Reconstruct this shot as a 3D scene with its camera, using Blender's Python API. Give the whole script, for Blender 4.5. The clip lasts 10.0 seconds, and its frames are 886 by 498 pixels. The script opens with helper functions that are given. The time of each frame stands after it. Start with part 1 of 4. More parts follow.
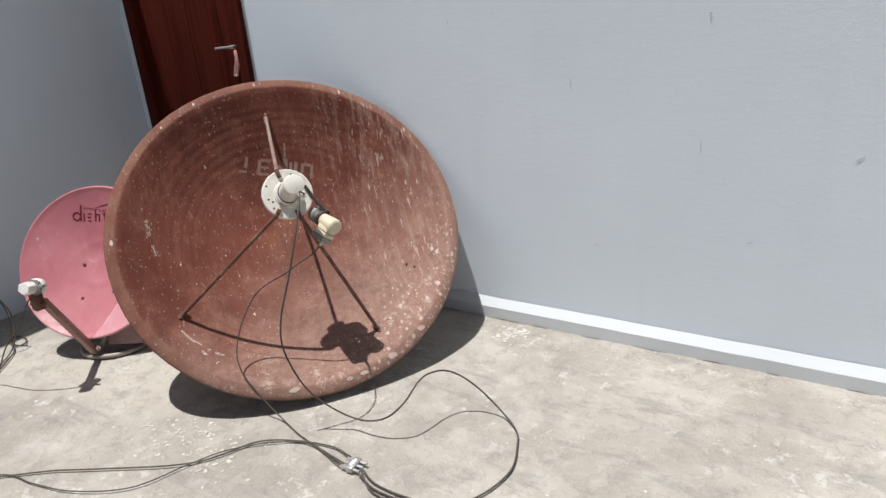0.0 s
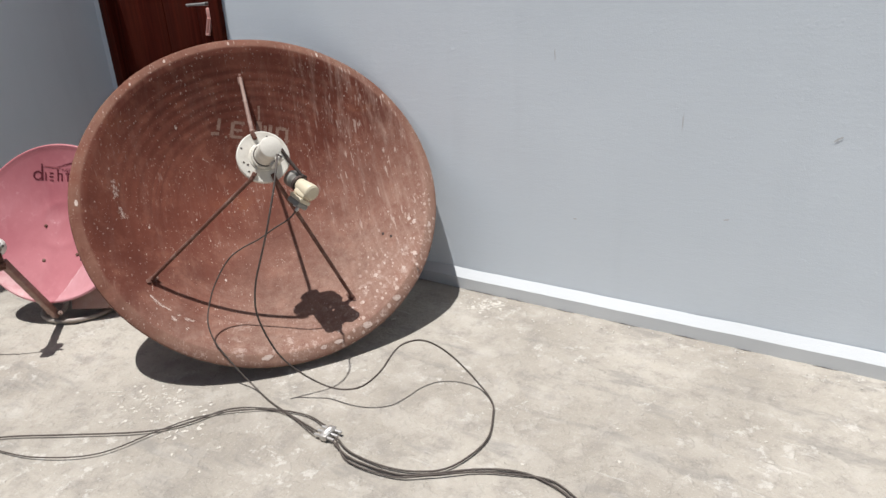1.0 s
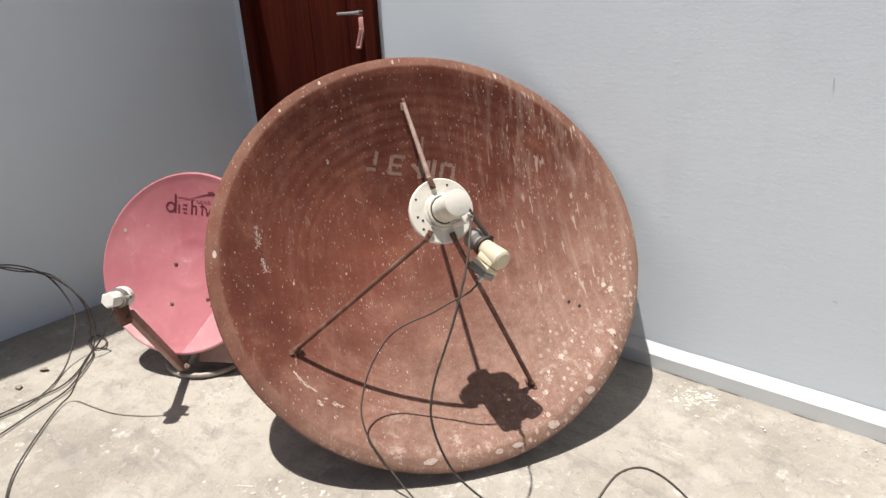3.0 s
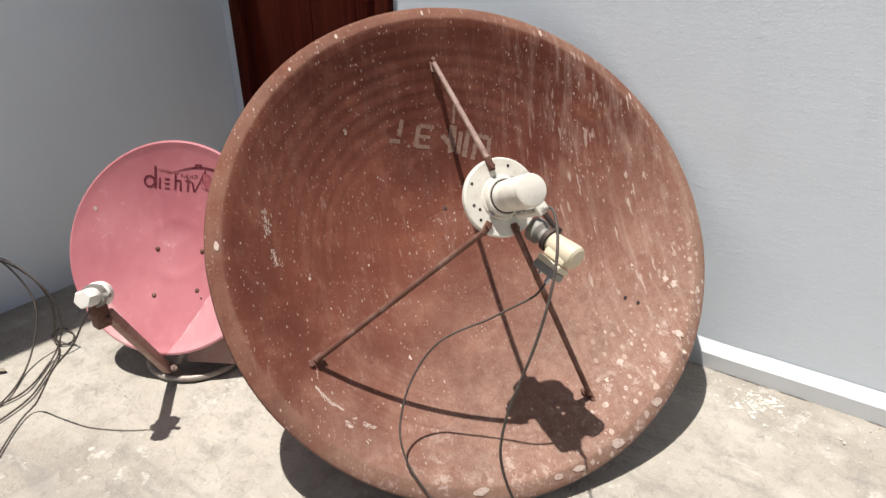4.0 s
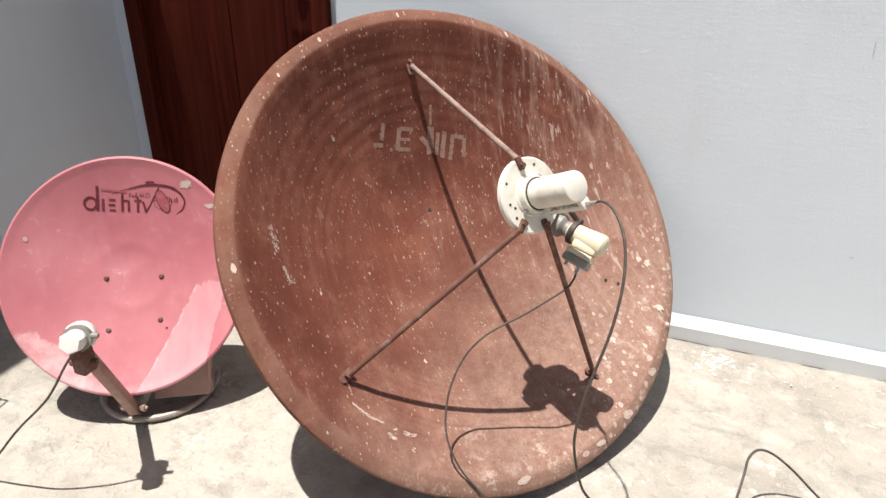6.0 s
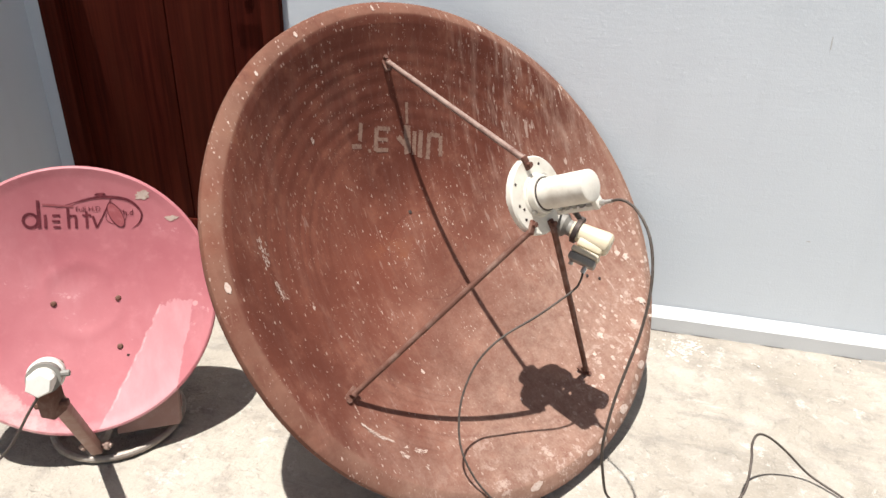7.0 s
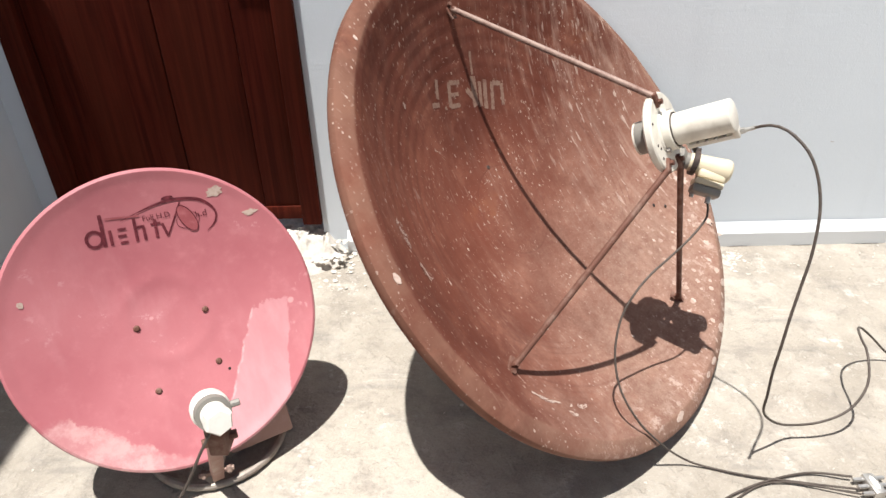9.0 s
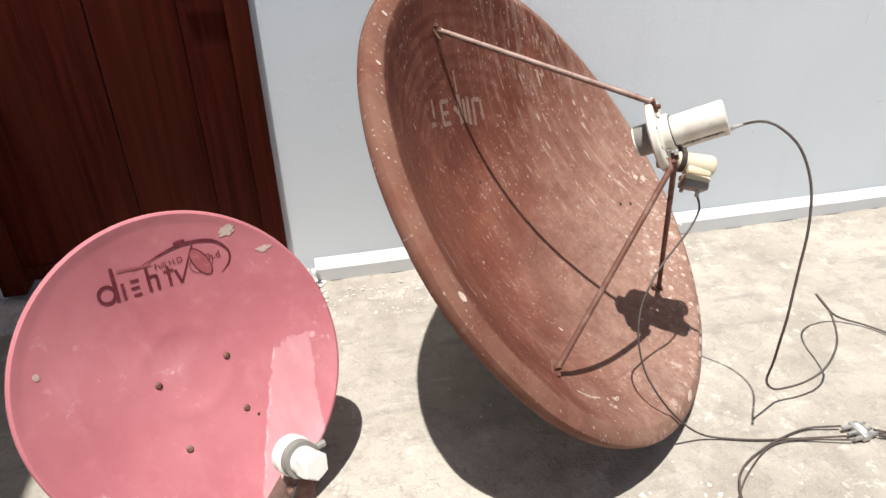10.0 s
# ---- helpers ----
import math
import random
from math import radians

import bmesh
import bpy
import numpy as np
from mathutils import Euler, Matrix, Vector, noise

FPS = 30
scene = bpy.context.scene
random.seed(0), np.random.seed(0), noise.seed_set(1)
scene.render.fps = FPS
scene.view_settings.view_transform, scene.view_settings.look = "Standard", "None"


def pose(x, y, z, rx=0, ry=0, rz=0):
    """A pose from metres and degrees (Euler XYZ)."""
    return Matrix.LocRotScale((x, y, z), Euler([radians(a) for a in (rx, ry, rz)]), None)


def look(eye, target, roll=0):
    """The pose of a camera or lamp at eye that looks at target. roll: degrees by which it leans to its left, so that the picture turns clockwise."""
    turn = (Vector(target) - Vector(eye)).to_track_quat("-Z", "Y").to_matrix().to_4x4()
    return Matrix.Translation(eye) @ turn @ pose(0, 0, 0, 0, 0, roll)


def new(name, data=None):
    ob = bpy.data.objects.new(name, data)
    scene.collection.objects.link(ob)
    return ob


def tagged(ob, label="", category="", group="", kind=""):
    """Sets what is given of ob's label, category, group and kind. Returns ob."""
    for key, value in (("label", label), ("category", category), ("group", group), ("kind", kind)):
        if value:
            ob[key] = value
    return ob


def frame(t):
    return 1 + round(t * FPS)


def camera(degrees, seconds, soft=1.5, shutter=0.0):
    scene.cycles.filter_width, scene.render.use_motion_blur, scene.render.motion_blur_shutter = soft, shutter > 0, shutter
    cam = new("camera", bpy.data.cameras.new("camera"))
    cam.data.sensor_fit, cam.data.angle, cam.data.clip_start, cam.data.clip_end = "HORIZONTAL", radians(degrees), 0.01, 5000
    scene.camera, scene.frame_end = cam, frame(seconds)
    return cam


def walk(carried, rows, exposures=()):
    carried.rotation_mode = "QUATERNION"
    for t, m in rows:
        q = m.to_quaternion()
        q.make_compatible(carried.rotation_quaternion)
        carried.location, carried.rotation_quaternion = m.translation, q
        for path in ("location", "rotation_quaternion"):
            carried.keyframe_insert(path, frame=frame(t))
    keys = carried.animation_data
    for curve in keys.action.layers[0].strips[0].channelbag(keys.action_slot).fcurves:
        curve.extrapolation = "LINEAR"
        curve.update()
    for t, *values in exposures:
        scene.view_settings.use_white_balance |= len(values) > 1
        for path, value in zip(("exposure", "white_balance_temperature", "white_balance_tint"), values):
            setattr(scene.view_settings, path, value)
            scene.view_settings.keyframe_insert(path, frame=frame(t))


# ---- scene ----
cam = camera(67.8, 10.0)
PATH = [
    (0, (0.714, 0.003, 1.206), (-0.363, 1.541, 0.518), -5.2),
    (0.5, (0.691, -0.011, 1.177), (-0.349, 1.546, 0.475), -3.6),
    (1, (0.67, -0.004, 1.179), (-0.311, 1.563, 0.417), -2.7),
    (1.5, (0.591, 0.079, 1.177), (-0.488, 1.552, 0.36), -3.0),
    (2, (0.481, 0.218, 1.196), (-0.866, 1.501, 0.461), -4.0),
    (2.5, (0.329, 0.261, 1.2), (-1.021, 1.541, 0.465), -3.1),
    (2.7, (0.249, 0.253, 1.207), (-1.044, 1.609, 0.507), -3.5),
    (3.8, (-0.143, 0.323, 1.167), (-1.212, 1.773, 0.298), -0.7),
    (4, (-0.213, 0.351, 1.165), (-1.302, 1.793, 0.307), -1.2),
    (4.5, (-0.307, 0.356, 1.171), (-1.324, 1.847, 0.311), -0.9),
    (5, (-0.399, 0.264, 1.189), (-1.242, 1.869, 0.346), -0.8),
    (5.5, (-0.492, 0.165, 1.193), (-1.234, 1.831, 0.372), 0.9),
    (5.7, (-0.522, 0.141, 1.191), (-1.223, 1.813, 0.346), 0.9),
    (6.8, (-0.762, 0.161, 1.175), (-1.21, 1.891, 0.276), 1.5),
    (7, (-0.803, 0.15, 1.176), (-1.166, 1.906, 0.29), 2.1),
    (7.5, (-0.915, 0.082, 1.193), (-1.129, 1.867, 0.316), -0.2),
    (8, (-1.023, 0.047, 1.186), (-1.157, 1.831, 0.291), 0.3),
    (8.5, (-1.16, 0.116, 1.182), (-1.227, 1.855, 0.196), -4.0),
    (8.6, (-1.181, 0.13, 1.184), (-1.357, 1.877, 0.225), -4.8),
    (9, (-1.31, 0.173, 1.18), (-1.333, 1.882, 0.141), -1.6),
    (9.5, (-1.475, 0.182, 1.196), (-1.214, 1.889, 0.188), -2.5),
    (10, (-1.621, 0.194, 1.198), (-1.271, 1.887, 0.191), -1.4),
]
EXPOSURES = [(0.0, 0.2, 6030, 10), (1.0, 0.2, 6080, 10), (2.0, 0.26, 6230, 10), (2.5, 0.41, 6330, 10), (4.0, 0.46, 6380, 10), (4.5, 0.58, 6380, 10), (7.0, 0.69, 6380, 10), (8.5, 0.69, 6380, 10), (10.0, 0.61, 6330, 10)]
walk(cam, [(t, look(eye, target, roll)) for t, eye, target, roll in PATH], EXPOSURES)

# ---- light: a high sun in a hazy sky ----
SUN = Vector((-0.118, -0.152, 1.0)).normalized()  # towards the sun
world = bpy.data.worlds.new("sky")
scene.world = world
world.use_nodes = True
wn = world.node_tree.nodes
sky = wn.new("ShaderNodeTexSky")
sky.sky_type = "NISHITA"
sky.sun_disc = False
sky.sun_elevation = math.asin(SUN.z)
sky.sun_rotation = math.atan2(SUN.x, SUN.y)
sky.dust_density = 3.0
wn["Background"].inputs["Strength"].default_value = 0.037
world.node_tree.links.new(sky.outputs[0], wn["Background"].inputs["Color"])
sun = new("sun", bpy.data.lights.new("sun", "SUN"))
sun.data.energy, sun.data.angle, sun.data.color = 5.0, radians(0.6), (1.0, 0.95, 0.88)
sun.matrix_world = look(SUN * 20, (0, 0, 0))


# ---- materials ----
class Mat:
    """A small builder of node materials."""

    def __init__(self, name, rough=0.8, metal=0.0, spec=0.3):
        self.m = bpy.data.materials.new(name)
        self.m.use_nodes = True
        self.t = self.m.node_tree
        self.b = self.t.nodes["Principled BSDF"]
        self.b.inputs["Roughness"].default_value = rough
        self.b.inputs["Metallic"].default_value = metal
        self.b.inputs["Specular IOR Level"].default_value = spec
        self.c = self.n("ShaderNodeTexCoord").outputs["Object"]

    def n(self, kind, **props):
        node = self.t.nodes.new(kind)
        for key, value in props.items():
            setattr(node, key, value)
        return node

    def link(self, a, b):
        self.t.links.new(a, b)

    def put(self, socket, value):
        if hasattr(value, "links"):
            self.link(value, socket)
        else:
            socket.default_value = value

    def coords(self, scale=(1, 1, 1), rot=(0, 0, 0), loc=(0, 0, 0)):
        m = self.n("ShaderNodeMapping")
        m.inputs["Scale"].default_value, m.inputs["Rotation"].default_value, m.inputs["Location"].default_value = scale, rot, loc
        self.link(self.c, m.inputs["Vector"])
        return m.outputs[0]

    def noise(self, scale, detail=4.0, rough=0.55, vec=None, distort=0.0):
        t = self.n("ShaderNodeTexNoise")
        t.inputs["Scale"].default_value, t.inputs["Detail"].default_value, t.inputs["Roughness"].default_value = scale, detail, rough
        t.inputs["Distortion"].default_value = distort
        self.link(vec or self.c, t.inputs["Vector"])
        return t.outputs["Fac"]

    def voronoi(self, scale, vec=None, feature="F1", out="Distance", rand=1.0):
        t = self.n("ShaderNodeTexVoronoi", feature=feature)
        t.inputs["Scale"].default_value, t.inputs["Randomness"].default_value = scale, rand
        self.link(vec or self.c, t.inputs["Vector"])
        return t.outputs[out]

    def step(self, value, lo, hi, to=(0.0, 1.0)):
        r = self.n("ShaderNodeMapRange", interpolation_type="SMOOTHSTEP")
        self.put(r.inputs["Value"], value)
        r.inputs["From Min"].default_value, r.inputs["From Max"].default_value = lo, hi
        r.inputs["To Min"].default_value, r.inputs["To Max"].default_value = to
        return r.outputs["Result"]

    def math(self, op, a, b=0.0, c=0.0):
        m = self.n("ShaderNodeMath", operation=op)
        for socket, value in zip(m.inputs, (a, b, c)):
            self.put(socket, value)
        return m.outputs[0]

    def mix(self, fac, a, b, kind="MIX"):
        m = self.n("ShaderNodeMix", data_type="RGBA", blend_type=kind)
        self.put(m.inputs["Factor"], fac)
        for socket, value in ((m.inputs[6], a), (m.inputs[7], b)):
            self.put(socket, value if hasattr(value, "links") else (*value, 1.0))
        return m.outputs[2]

    def axis(self, which):
        s = self.n("ShaderNodeSeparateXYZ")
        self.link(self.c, s.inputs[0])
        return s.outputs[which]

    def done(self, color, bump=None, strength=0.2, distance=0.01, rough=None):
        self.put(self.b.inputs["Base Color"], color if hasattr(color, "links") else (*color, 1.0))
        if bump is not None:
            n = self.n("ShaderNodeBump")
            n.inputs["Strength"].default_value, n.inputs["Distance"].default_value = strength, distance
            self.link(bump, n.inputs["Height"])
            self.link(n.outputs[0], self.b.inputs["Normal"])
        if rough is not None:
            self.put(self.b.inputs["Roughness"], rough)
        return self.m


def wall_paint(name, base, low):
    m = Mat(name, 0.85, 0, 0.2)
    broad = m.noise(0.9, 5)
    streak = m.noise(1.0, 5, 0.6, m.coords((6, 6, 0.5)))
    fine = m.noise(170, 4, 0.65)
    trowel = m.noise(5, 6, 0.6, m.coords((1, 1, 1.5)), 0.3)
    strokes = m.noise(1.0, 5, 0.65, m.coords((16, 16, 75)), 0.4)
    lump = m.step(m.noise(38, 4, 0.6), 0.58, 0.74)
    col = m.mix(m.step(broad, 0.3, 0.7), low, base)
    col = m.mix(m.step(streak, 0.55, 0.8, (0.0, 0.25)), col, tuple(c * 0.82 for c in base))
    col = m.mix(m.step(strokes, 0.55, 0.8, (0.0, 0.12)), col, tuple(c * 0.85 for c in base))
    pit = m.step(m.voronoi(2.1), 0.0, 0.022, (1.0, 0.0))
    col = m.mix(m.math("MULTIPLY", pit, 0.6), col, (0.30, 0.30, 0.31))
    h = m.math("ADD", m.math("MULTIPLY", trowel, 0.5), m.math("MULTIPLY", fine, 0.20))
    h = m.math("ADD", h, m.math("ADD", m.math("MULTIPLY", strokes, 0.20), m.math("MULTIPLY", lump, 0.10)))
    return m.done(col, h, 0.34, 0.006)


def concrete(name):
    m = Mat(name, 0.92, 0, 0.15)
    a, b, c, d = m.noise(1.5, 6, 0.6), m.noise(10, 8, 0.7), m.noise(48, 5, 0.65), m.noise(190, 3, 0.6)
    col = m.mix(m.step(a, 0.34, 0.66), (0.305, 0.275, 0.234), (0.435, 0.398, 0.343))
    col = m.mix(m.step(b, 0.47, 0.68, (0.0, 0.75)), col, (0.262, 0.238, 0.210))
    col = m.mix(m.step(m.noise(6, 7, 0.7), 0.53, 0.70, (0.0, 0.6)), col, (0.46, 0.43, 0.385))
    col = m.mix(m.step(c, 0.50, 0.78, (0.0, 0.45)), col, (0.24, 0.215, 0.19))
    col = m.mix(m.step(d, 0.52, 0.80, (0.0, 0.40)), col, (0.56, 0.53, 0.48))
    smear = m.math("MULTIPLY", m.step(m.noise(1.0, 5, 0.65, m.coords((3, 11, 1), (0, 0, 0.5))), 0.54, 0.68), 0.60)
    col = m.mix(smear, col, (0.24, 0.225, 0.205))
    spill = m.math("MULTIPLY", m.step(m.noise(18, 8, 0.78), 0.555, 0.60), m.step(m.noise(2.6, 4), 0.48, 0.60))
    col = m.mix(m.math("MULTIPLY", spill, 0.46), col, (0.64, 0.615, 0.57))
    drop = m.step(m.math("SUBTRACT", m.voronoi(15, m.coords((1, 1, 0.01))), m.step(m.noise(5, 2), 0.5, 0.85, (0.0, 0.15))), 0.0, 0.03, (1.0, 0.0))
    col = m.mix(m.math("MULTIPLY", drop, 0.6), col, (0.64, 0.62, 0.58))
    speck = m.step(m.voronoi(70, m.coords((1, 1, 0.01))), 0.06, 0.10, (1.0, 0.0))
    col = m.mix(m.math("MULTIPLY", speck, m.step(m.noise(4, 2), 0.5, 0.7, (0.0, 0.5))), col, (0.16, 0.145, 0.125))
    h = m.math("ADD", m.math("ADD", m.math("MULTIPLY", b, 0.8), m.math("MULTIPLY", c, 0.6)), m.math("MULTIPLY", d, 0.25))
    # thin worn layers with broken edges
    layer = m.step(m.noise(9, 6, 0.6), 0.50, 0.56)
    thin = m.step(m.noise(23, 5, 0.62), 0.55, 0.60)
    h = m.math("ADD", h, m.math("ADD", m.math("MULTIPLY", layer, 0.24), m.math("MULTIPLY", thin, 0.16)))
    col = m.mix(m.math("MULTIPLY", layer, 0.16), col, (0.50, 0.465, 0.415))
    scrape = m.math("MULTIPLY", m.step(m.noise(1.0, 6, 0.7, m.coords((4, 30, 1), (0, 0, 0.15))), 0.60, 0.66), m.step(m.noise(3.3, 3), 0.45, 0.62))
    col = m.mix(m.math("MULTIPLY", scrape, 0.45), col, (0.58, 0.55, 0.50))
    crack = m.step(m.math("ADD", m.voronoi(2.3, m.coords((1, 1, 0.01)), "DISTANCE_TO_EDGE"), m.math("MULTIPLY", m.noise(14, 4), 0.02)), 0.0080, 0.0105, (1.0, 0.0))
    crack = m.math("MULTIPLY", crack, m.step(m.noise(2.2, 3), 0.58, 0.66))
    col = m.mix(m.math("MULTIPLY", crack, 0.4), col, (0.12, 0.105, 0.09))
    h = m.math("SUBTRACT", h, m.math("MULTIPLY", crack, 0.5))
    return m.done(col, h, 0.8, 0.011)


def ring_vec(m, r):
    """Coordinates that change with the radius alone."""
    c = m.n("ShaderNodeCombineXYZ")
    m.link(m.math("MULTIPLY", r, 75.0), c.inputs[0])
    return c.outputs[0]


def spatter(m, scale, vec, share, size):
    """Separate drops of many sizes: only some cells hold one."""
    pick = m.n("ShaderNodeTexVoronoi", feature="F1")
    pick.inputs["Scale"].default_value = scale
    m.link(vec, pick.inputs["Vector"])
    parts = m.n("ShaderNodeSeparateColor")
    m.link(pick.outputs["Color"], parts.inputs[0])
    radius = m.step(m.math("ADD", parts.outputs[0], share), 0.55, 1.25, (0.0, size))
    edge = m.math("MULTIPLY", m.math("SUBTRACT", m.noise(scale * 4, 3, 0.6), 0.5), size * 0.9)
    return m.step(m.math("SUBTRACT", m.math("ADD", pick.outputs["Distance"], edge), radius), -0.04, 0.0, (1.0, 0.0))


def rusty_dish(name):
    m = Mat(name, 0.85, 0, 0.08)
    u, v = m.axis(0), m.axis(1)
    a, b, c = m.noise(3.0, 5), m.noise(14, 6, 0.65), m.noise(90, 4, 0.6)
    r = m.math("SQRT", m.math("ADD", m.math("MULTIPLY", u, u), m.math("MULTIPLY", v, v)))
    col = m.mix(m.step(a, 0.3, 0.7), (0.098, 0.031, 0.021), (0.165, 0.056, 0.037))
    col = m.mix(m.step(b, 0.45, 0.75, (0.0, 0.6)), col, (0.225, 0.090, 0.060))
    col = m.mix(m.step(c, 0.5, 0.8, (0.0, 0.35)), col, (0.11, 0.036, 0.027))
    rust = m.math("MULTIPLY", m.step(m.noise(5, 5, 0.65), 0.62, 0.78), 0.30)
    col = m.mix(rust, col, (0.32, 0.125, 0.055))
    # chalky wear on the weather side
    side = m.step(m.math("ADD", u, m.math("MULTIPLY", v, 0.1)), 0.1, 0.5)
    wear = m.math("MULTIPLY", m.step(m.noise(8, 5, 0.7, m.coords((5.5, 0.7, 1), (0, 0, 0.12))), 0.45, 0.75), m.math("ADD", m.math("MULTIPLY", side, 0.50), 0.08))
    col = m.mix(wear, col, (0.39, 0.275, 0.225))
    # dust film, heaviest to one side; also paints fuller sunlight into the lower bowl
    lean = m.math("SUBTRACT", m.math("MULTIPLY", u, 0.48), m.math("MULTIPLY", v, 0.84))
    lit_film = m.math("MULTIPLY", m.step(m.math("ADD", lean, m.math("MULTIPLY", m.math("SUBTRACT", m.noise(7, 6, 0.7), 0.5), 0.5)), -0.14, 0.50), 0.68)
    lit_film = m.math("MULTIPLY", lit_film, m.math("MULTIPLY", m.step(m.noise(45, 5, 0.7), 0.30, 0.70, (0.62, 1.0)), m.step(m.noise(170, 3, 0.6), 0.30, 0.70, (0.70, 1.0))))
    col = m.mix(lit_film, col, (0.365, 0.256, 0.202))
    grime = m.math("MULTIPLY", m.step(m.noise(24, 6, 0.72), 0.54, 0.70), 0.28)
    col = m.mix(grime, col, (0.125, 0.050, 0.036))
    # the lip has lost its red and carries grey-brown dust
    lipped = m.math("MULTIPLY", m.step(m.math("ADD", r, m.math("MULTIPLY", m.math("SUBTRACT", b, 0.5), 0.012)), 0.574, 0.584), m.step(m.noise(9, 5, 0.65), 0.25, 0.65, (0.10, 0.55)))
    col = m.mix(lipped, col, (0.235, 0.138, 0.100))
    # runs, flecks and drops of old white paint
    where = m.step(m.noise(3.5, 3), 0.40, 0.66)
    long_ = m.noise(1.0, 2, 0.5, m.coords((120, 20, 8), (0, 0, 0.06)))
    streak = m.math("MULTIPLY", m.step(long_, 0.640, 0.70), m.math("ADD", m.math("MULTIPLY", side, 0.62), m.math("MULTIPLY", where, 0.22)))
    short = m.noise(1.0, 3, 0.55, m.coords((230, 95, 30), (0, 0, 0.08)))
    fleck = m.math("MULTIPLY", m.step(short, 0.645, 0.72), m.step(m.noise(6, 3), 0.35, 0.65, (0.08, 0.60)))
    tiny = m.math("MULTIPLY", spatter(m, 150, m.coords((1.0, 0.50, 0.5), (0, 0, 0.06)), 0.05, 0.40), m.step(m.noise(5, 3), 0.35, 0.65, (0.25, 0.85)))
    drops = m.math("MULTIPLY", spatter(m, 72, m.coords((1.0, 0.26, 0.4), (0, 0, 0.05)), -0.13, 0.30), m.step(m.noise(11, 2), 0.35, 0.65, (0.35, 0.95)))
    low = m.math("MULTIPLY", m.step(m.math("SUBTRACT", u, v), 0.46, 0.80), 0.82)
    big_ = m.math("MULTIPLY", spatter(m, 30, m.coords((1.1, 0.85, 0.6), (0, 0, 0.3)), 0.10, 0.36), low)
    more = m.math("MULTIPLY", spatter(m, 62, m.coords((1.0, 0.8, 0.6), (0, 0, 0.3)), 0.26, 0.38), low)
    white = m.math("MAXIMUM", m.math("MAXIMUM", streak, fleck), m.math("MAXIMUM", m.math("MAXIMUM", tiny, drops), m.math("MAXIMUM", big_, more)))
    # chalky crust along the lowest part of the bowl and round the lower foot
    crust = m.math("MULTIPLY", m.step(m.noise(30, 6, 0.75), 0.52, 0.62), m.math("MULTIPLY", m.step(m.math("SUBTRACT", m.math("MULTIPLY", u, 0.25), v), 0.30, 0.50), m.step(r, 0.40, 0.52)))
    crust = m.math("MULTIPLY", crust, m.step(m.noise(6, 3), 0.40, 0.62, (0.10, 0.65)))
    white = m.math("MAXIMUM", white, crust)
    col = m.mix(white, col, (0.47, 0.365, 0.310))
    ring = m.math("SINE", m.math("MULTIPLY", r, 210.0))
    band = m.math("MULTIPLY", m.step(r, 0.26, 0.36), m.step(r, 0.50, 0.55, (1.0, 0.0)))
    # pressing marks: rings worn dark, and one fine ring round the middle
    worn = m.math("MULTIPLY", m.step(m.noise(1.0, 3, 0.6, ring_vec(m, r)), 0.48, 0.66), m.math("MULTIPLY", band, m.step(m.noise(4, 3), 0.40, 0.60)))
    col = m.mix(m.math("MULTIPLY", worn, 0.36), col, (0.085, 0.030, 0.023))
    hub = m.step(m.math("ABSOLUTE", m.math("SUBTRACT", r, 0.118)), 0.0, 0.0035, (1.0, 0.0))
    col = m.mix(m.math("MULTIPLY", hub, 0.16), col, (0.085, 0.030, 0.023))
    h = m.math("ADD", m.math("ADD", m.math("MULTIPLY", b, 0.5), m.math("MULTIPLY", white, 0.25)), m.math("MULTIPLY", m.math("MULTIPLY", ring, band), 0.14))
    h = m.math("SUBTRACT", h, m.math("MULTIPLY", hub, 0.2))
    return m.done(col, h, 0.35, 0.006, m.step(b, 0.3, 0.8, (0.75, 0.95)))


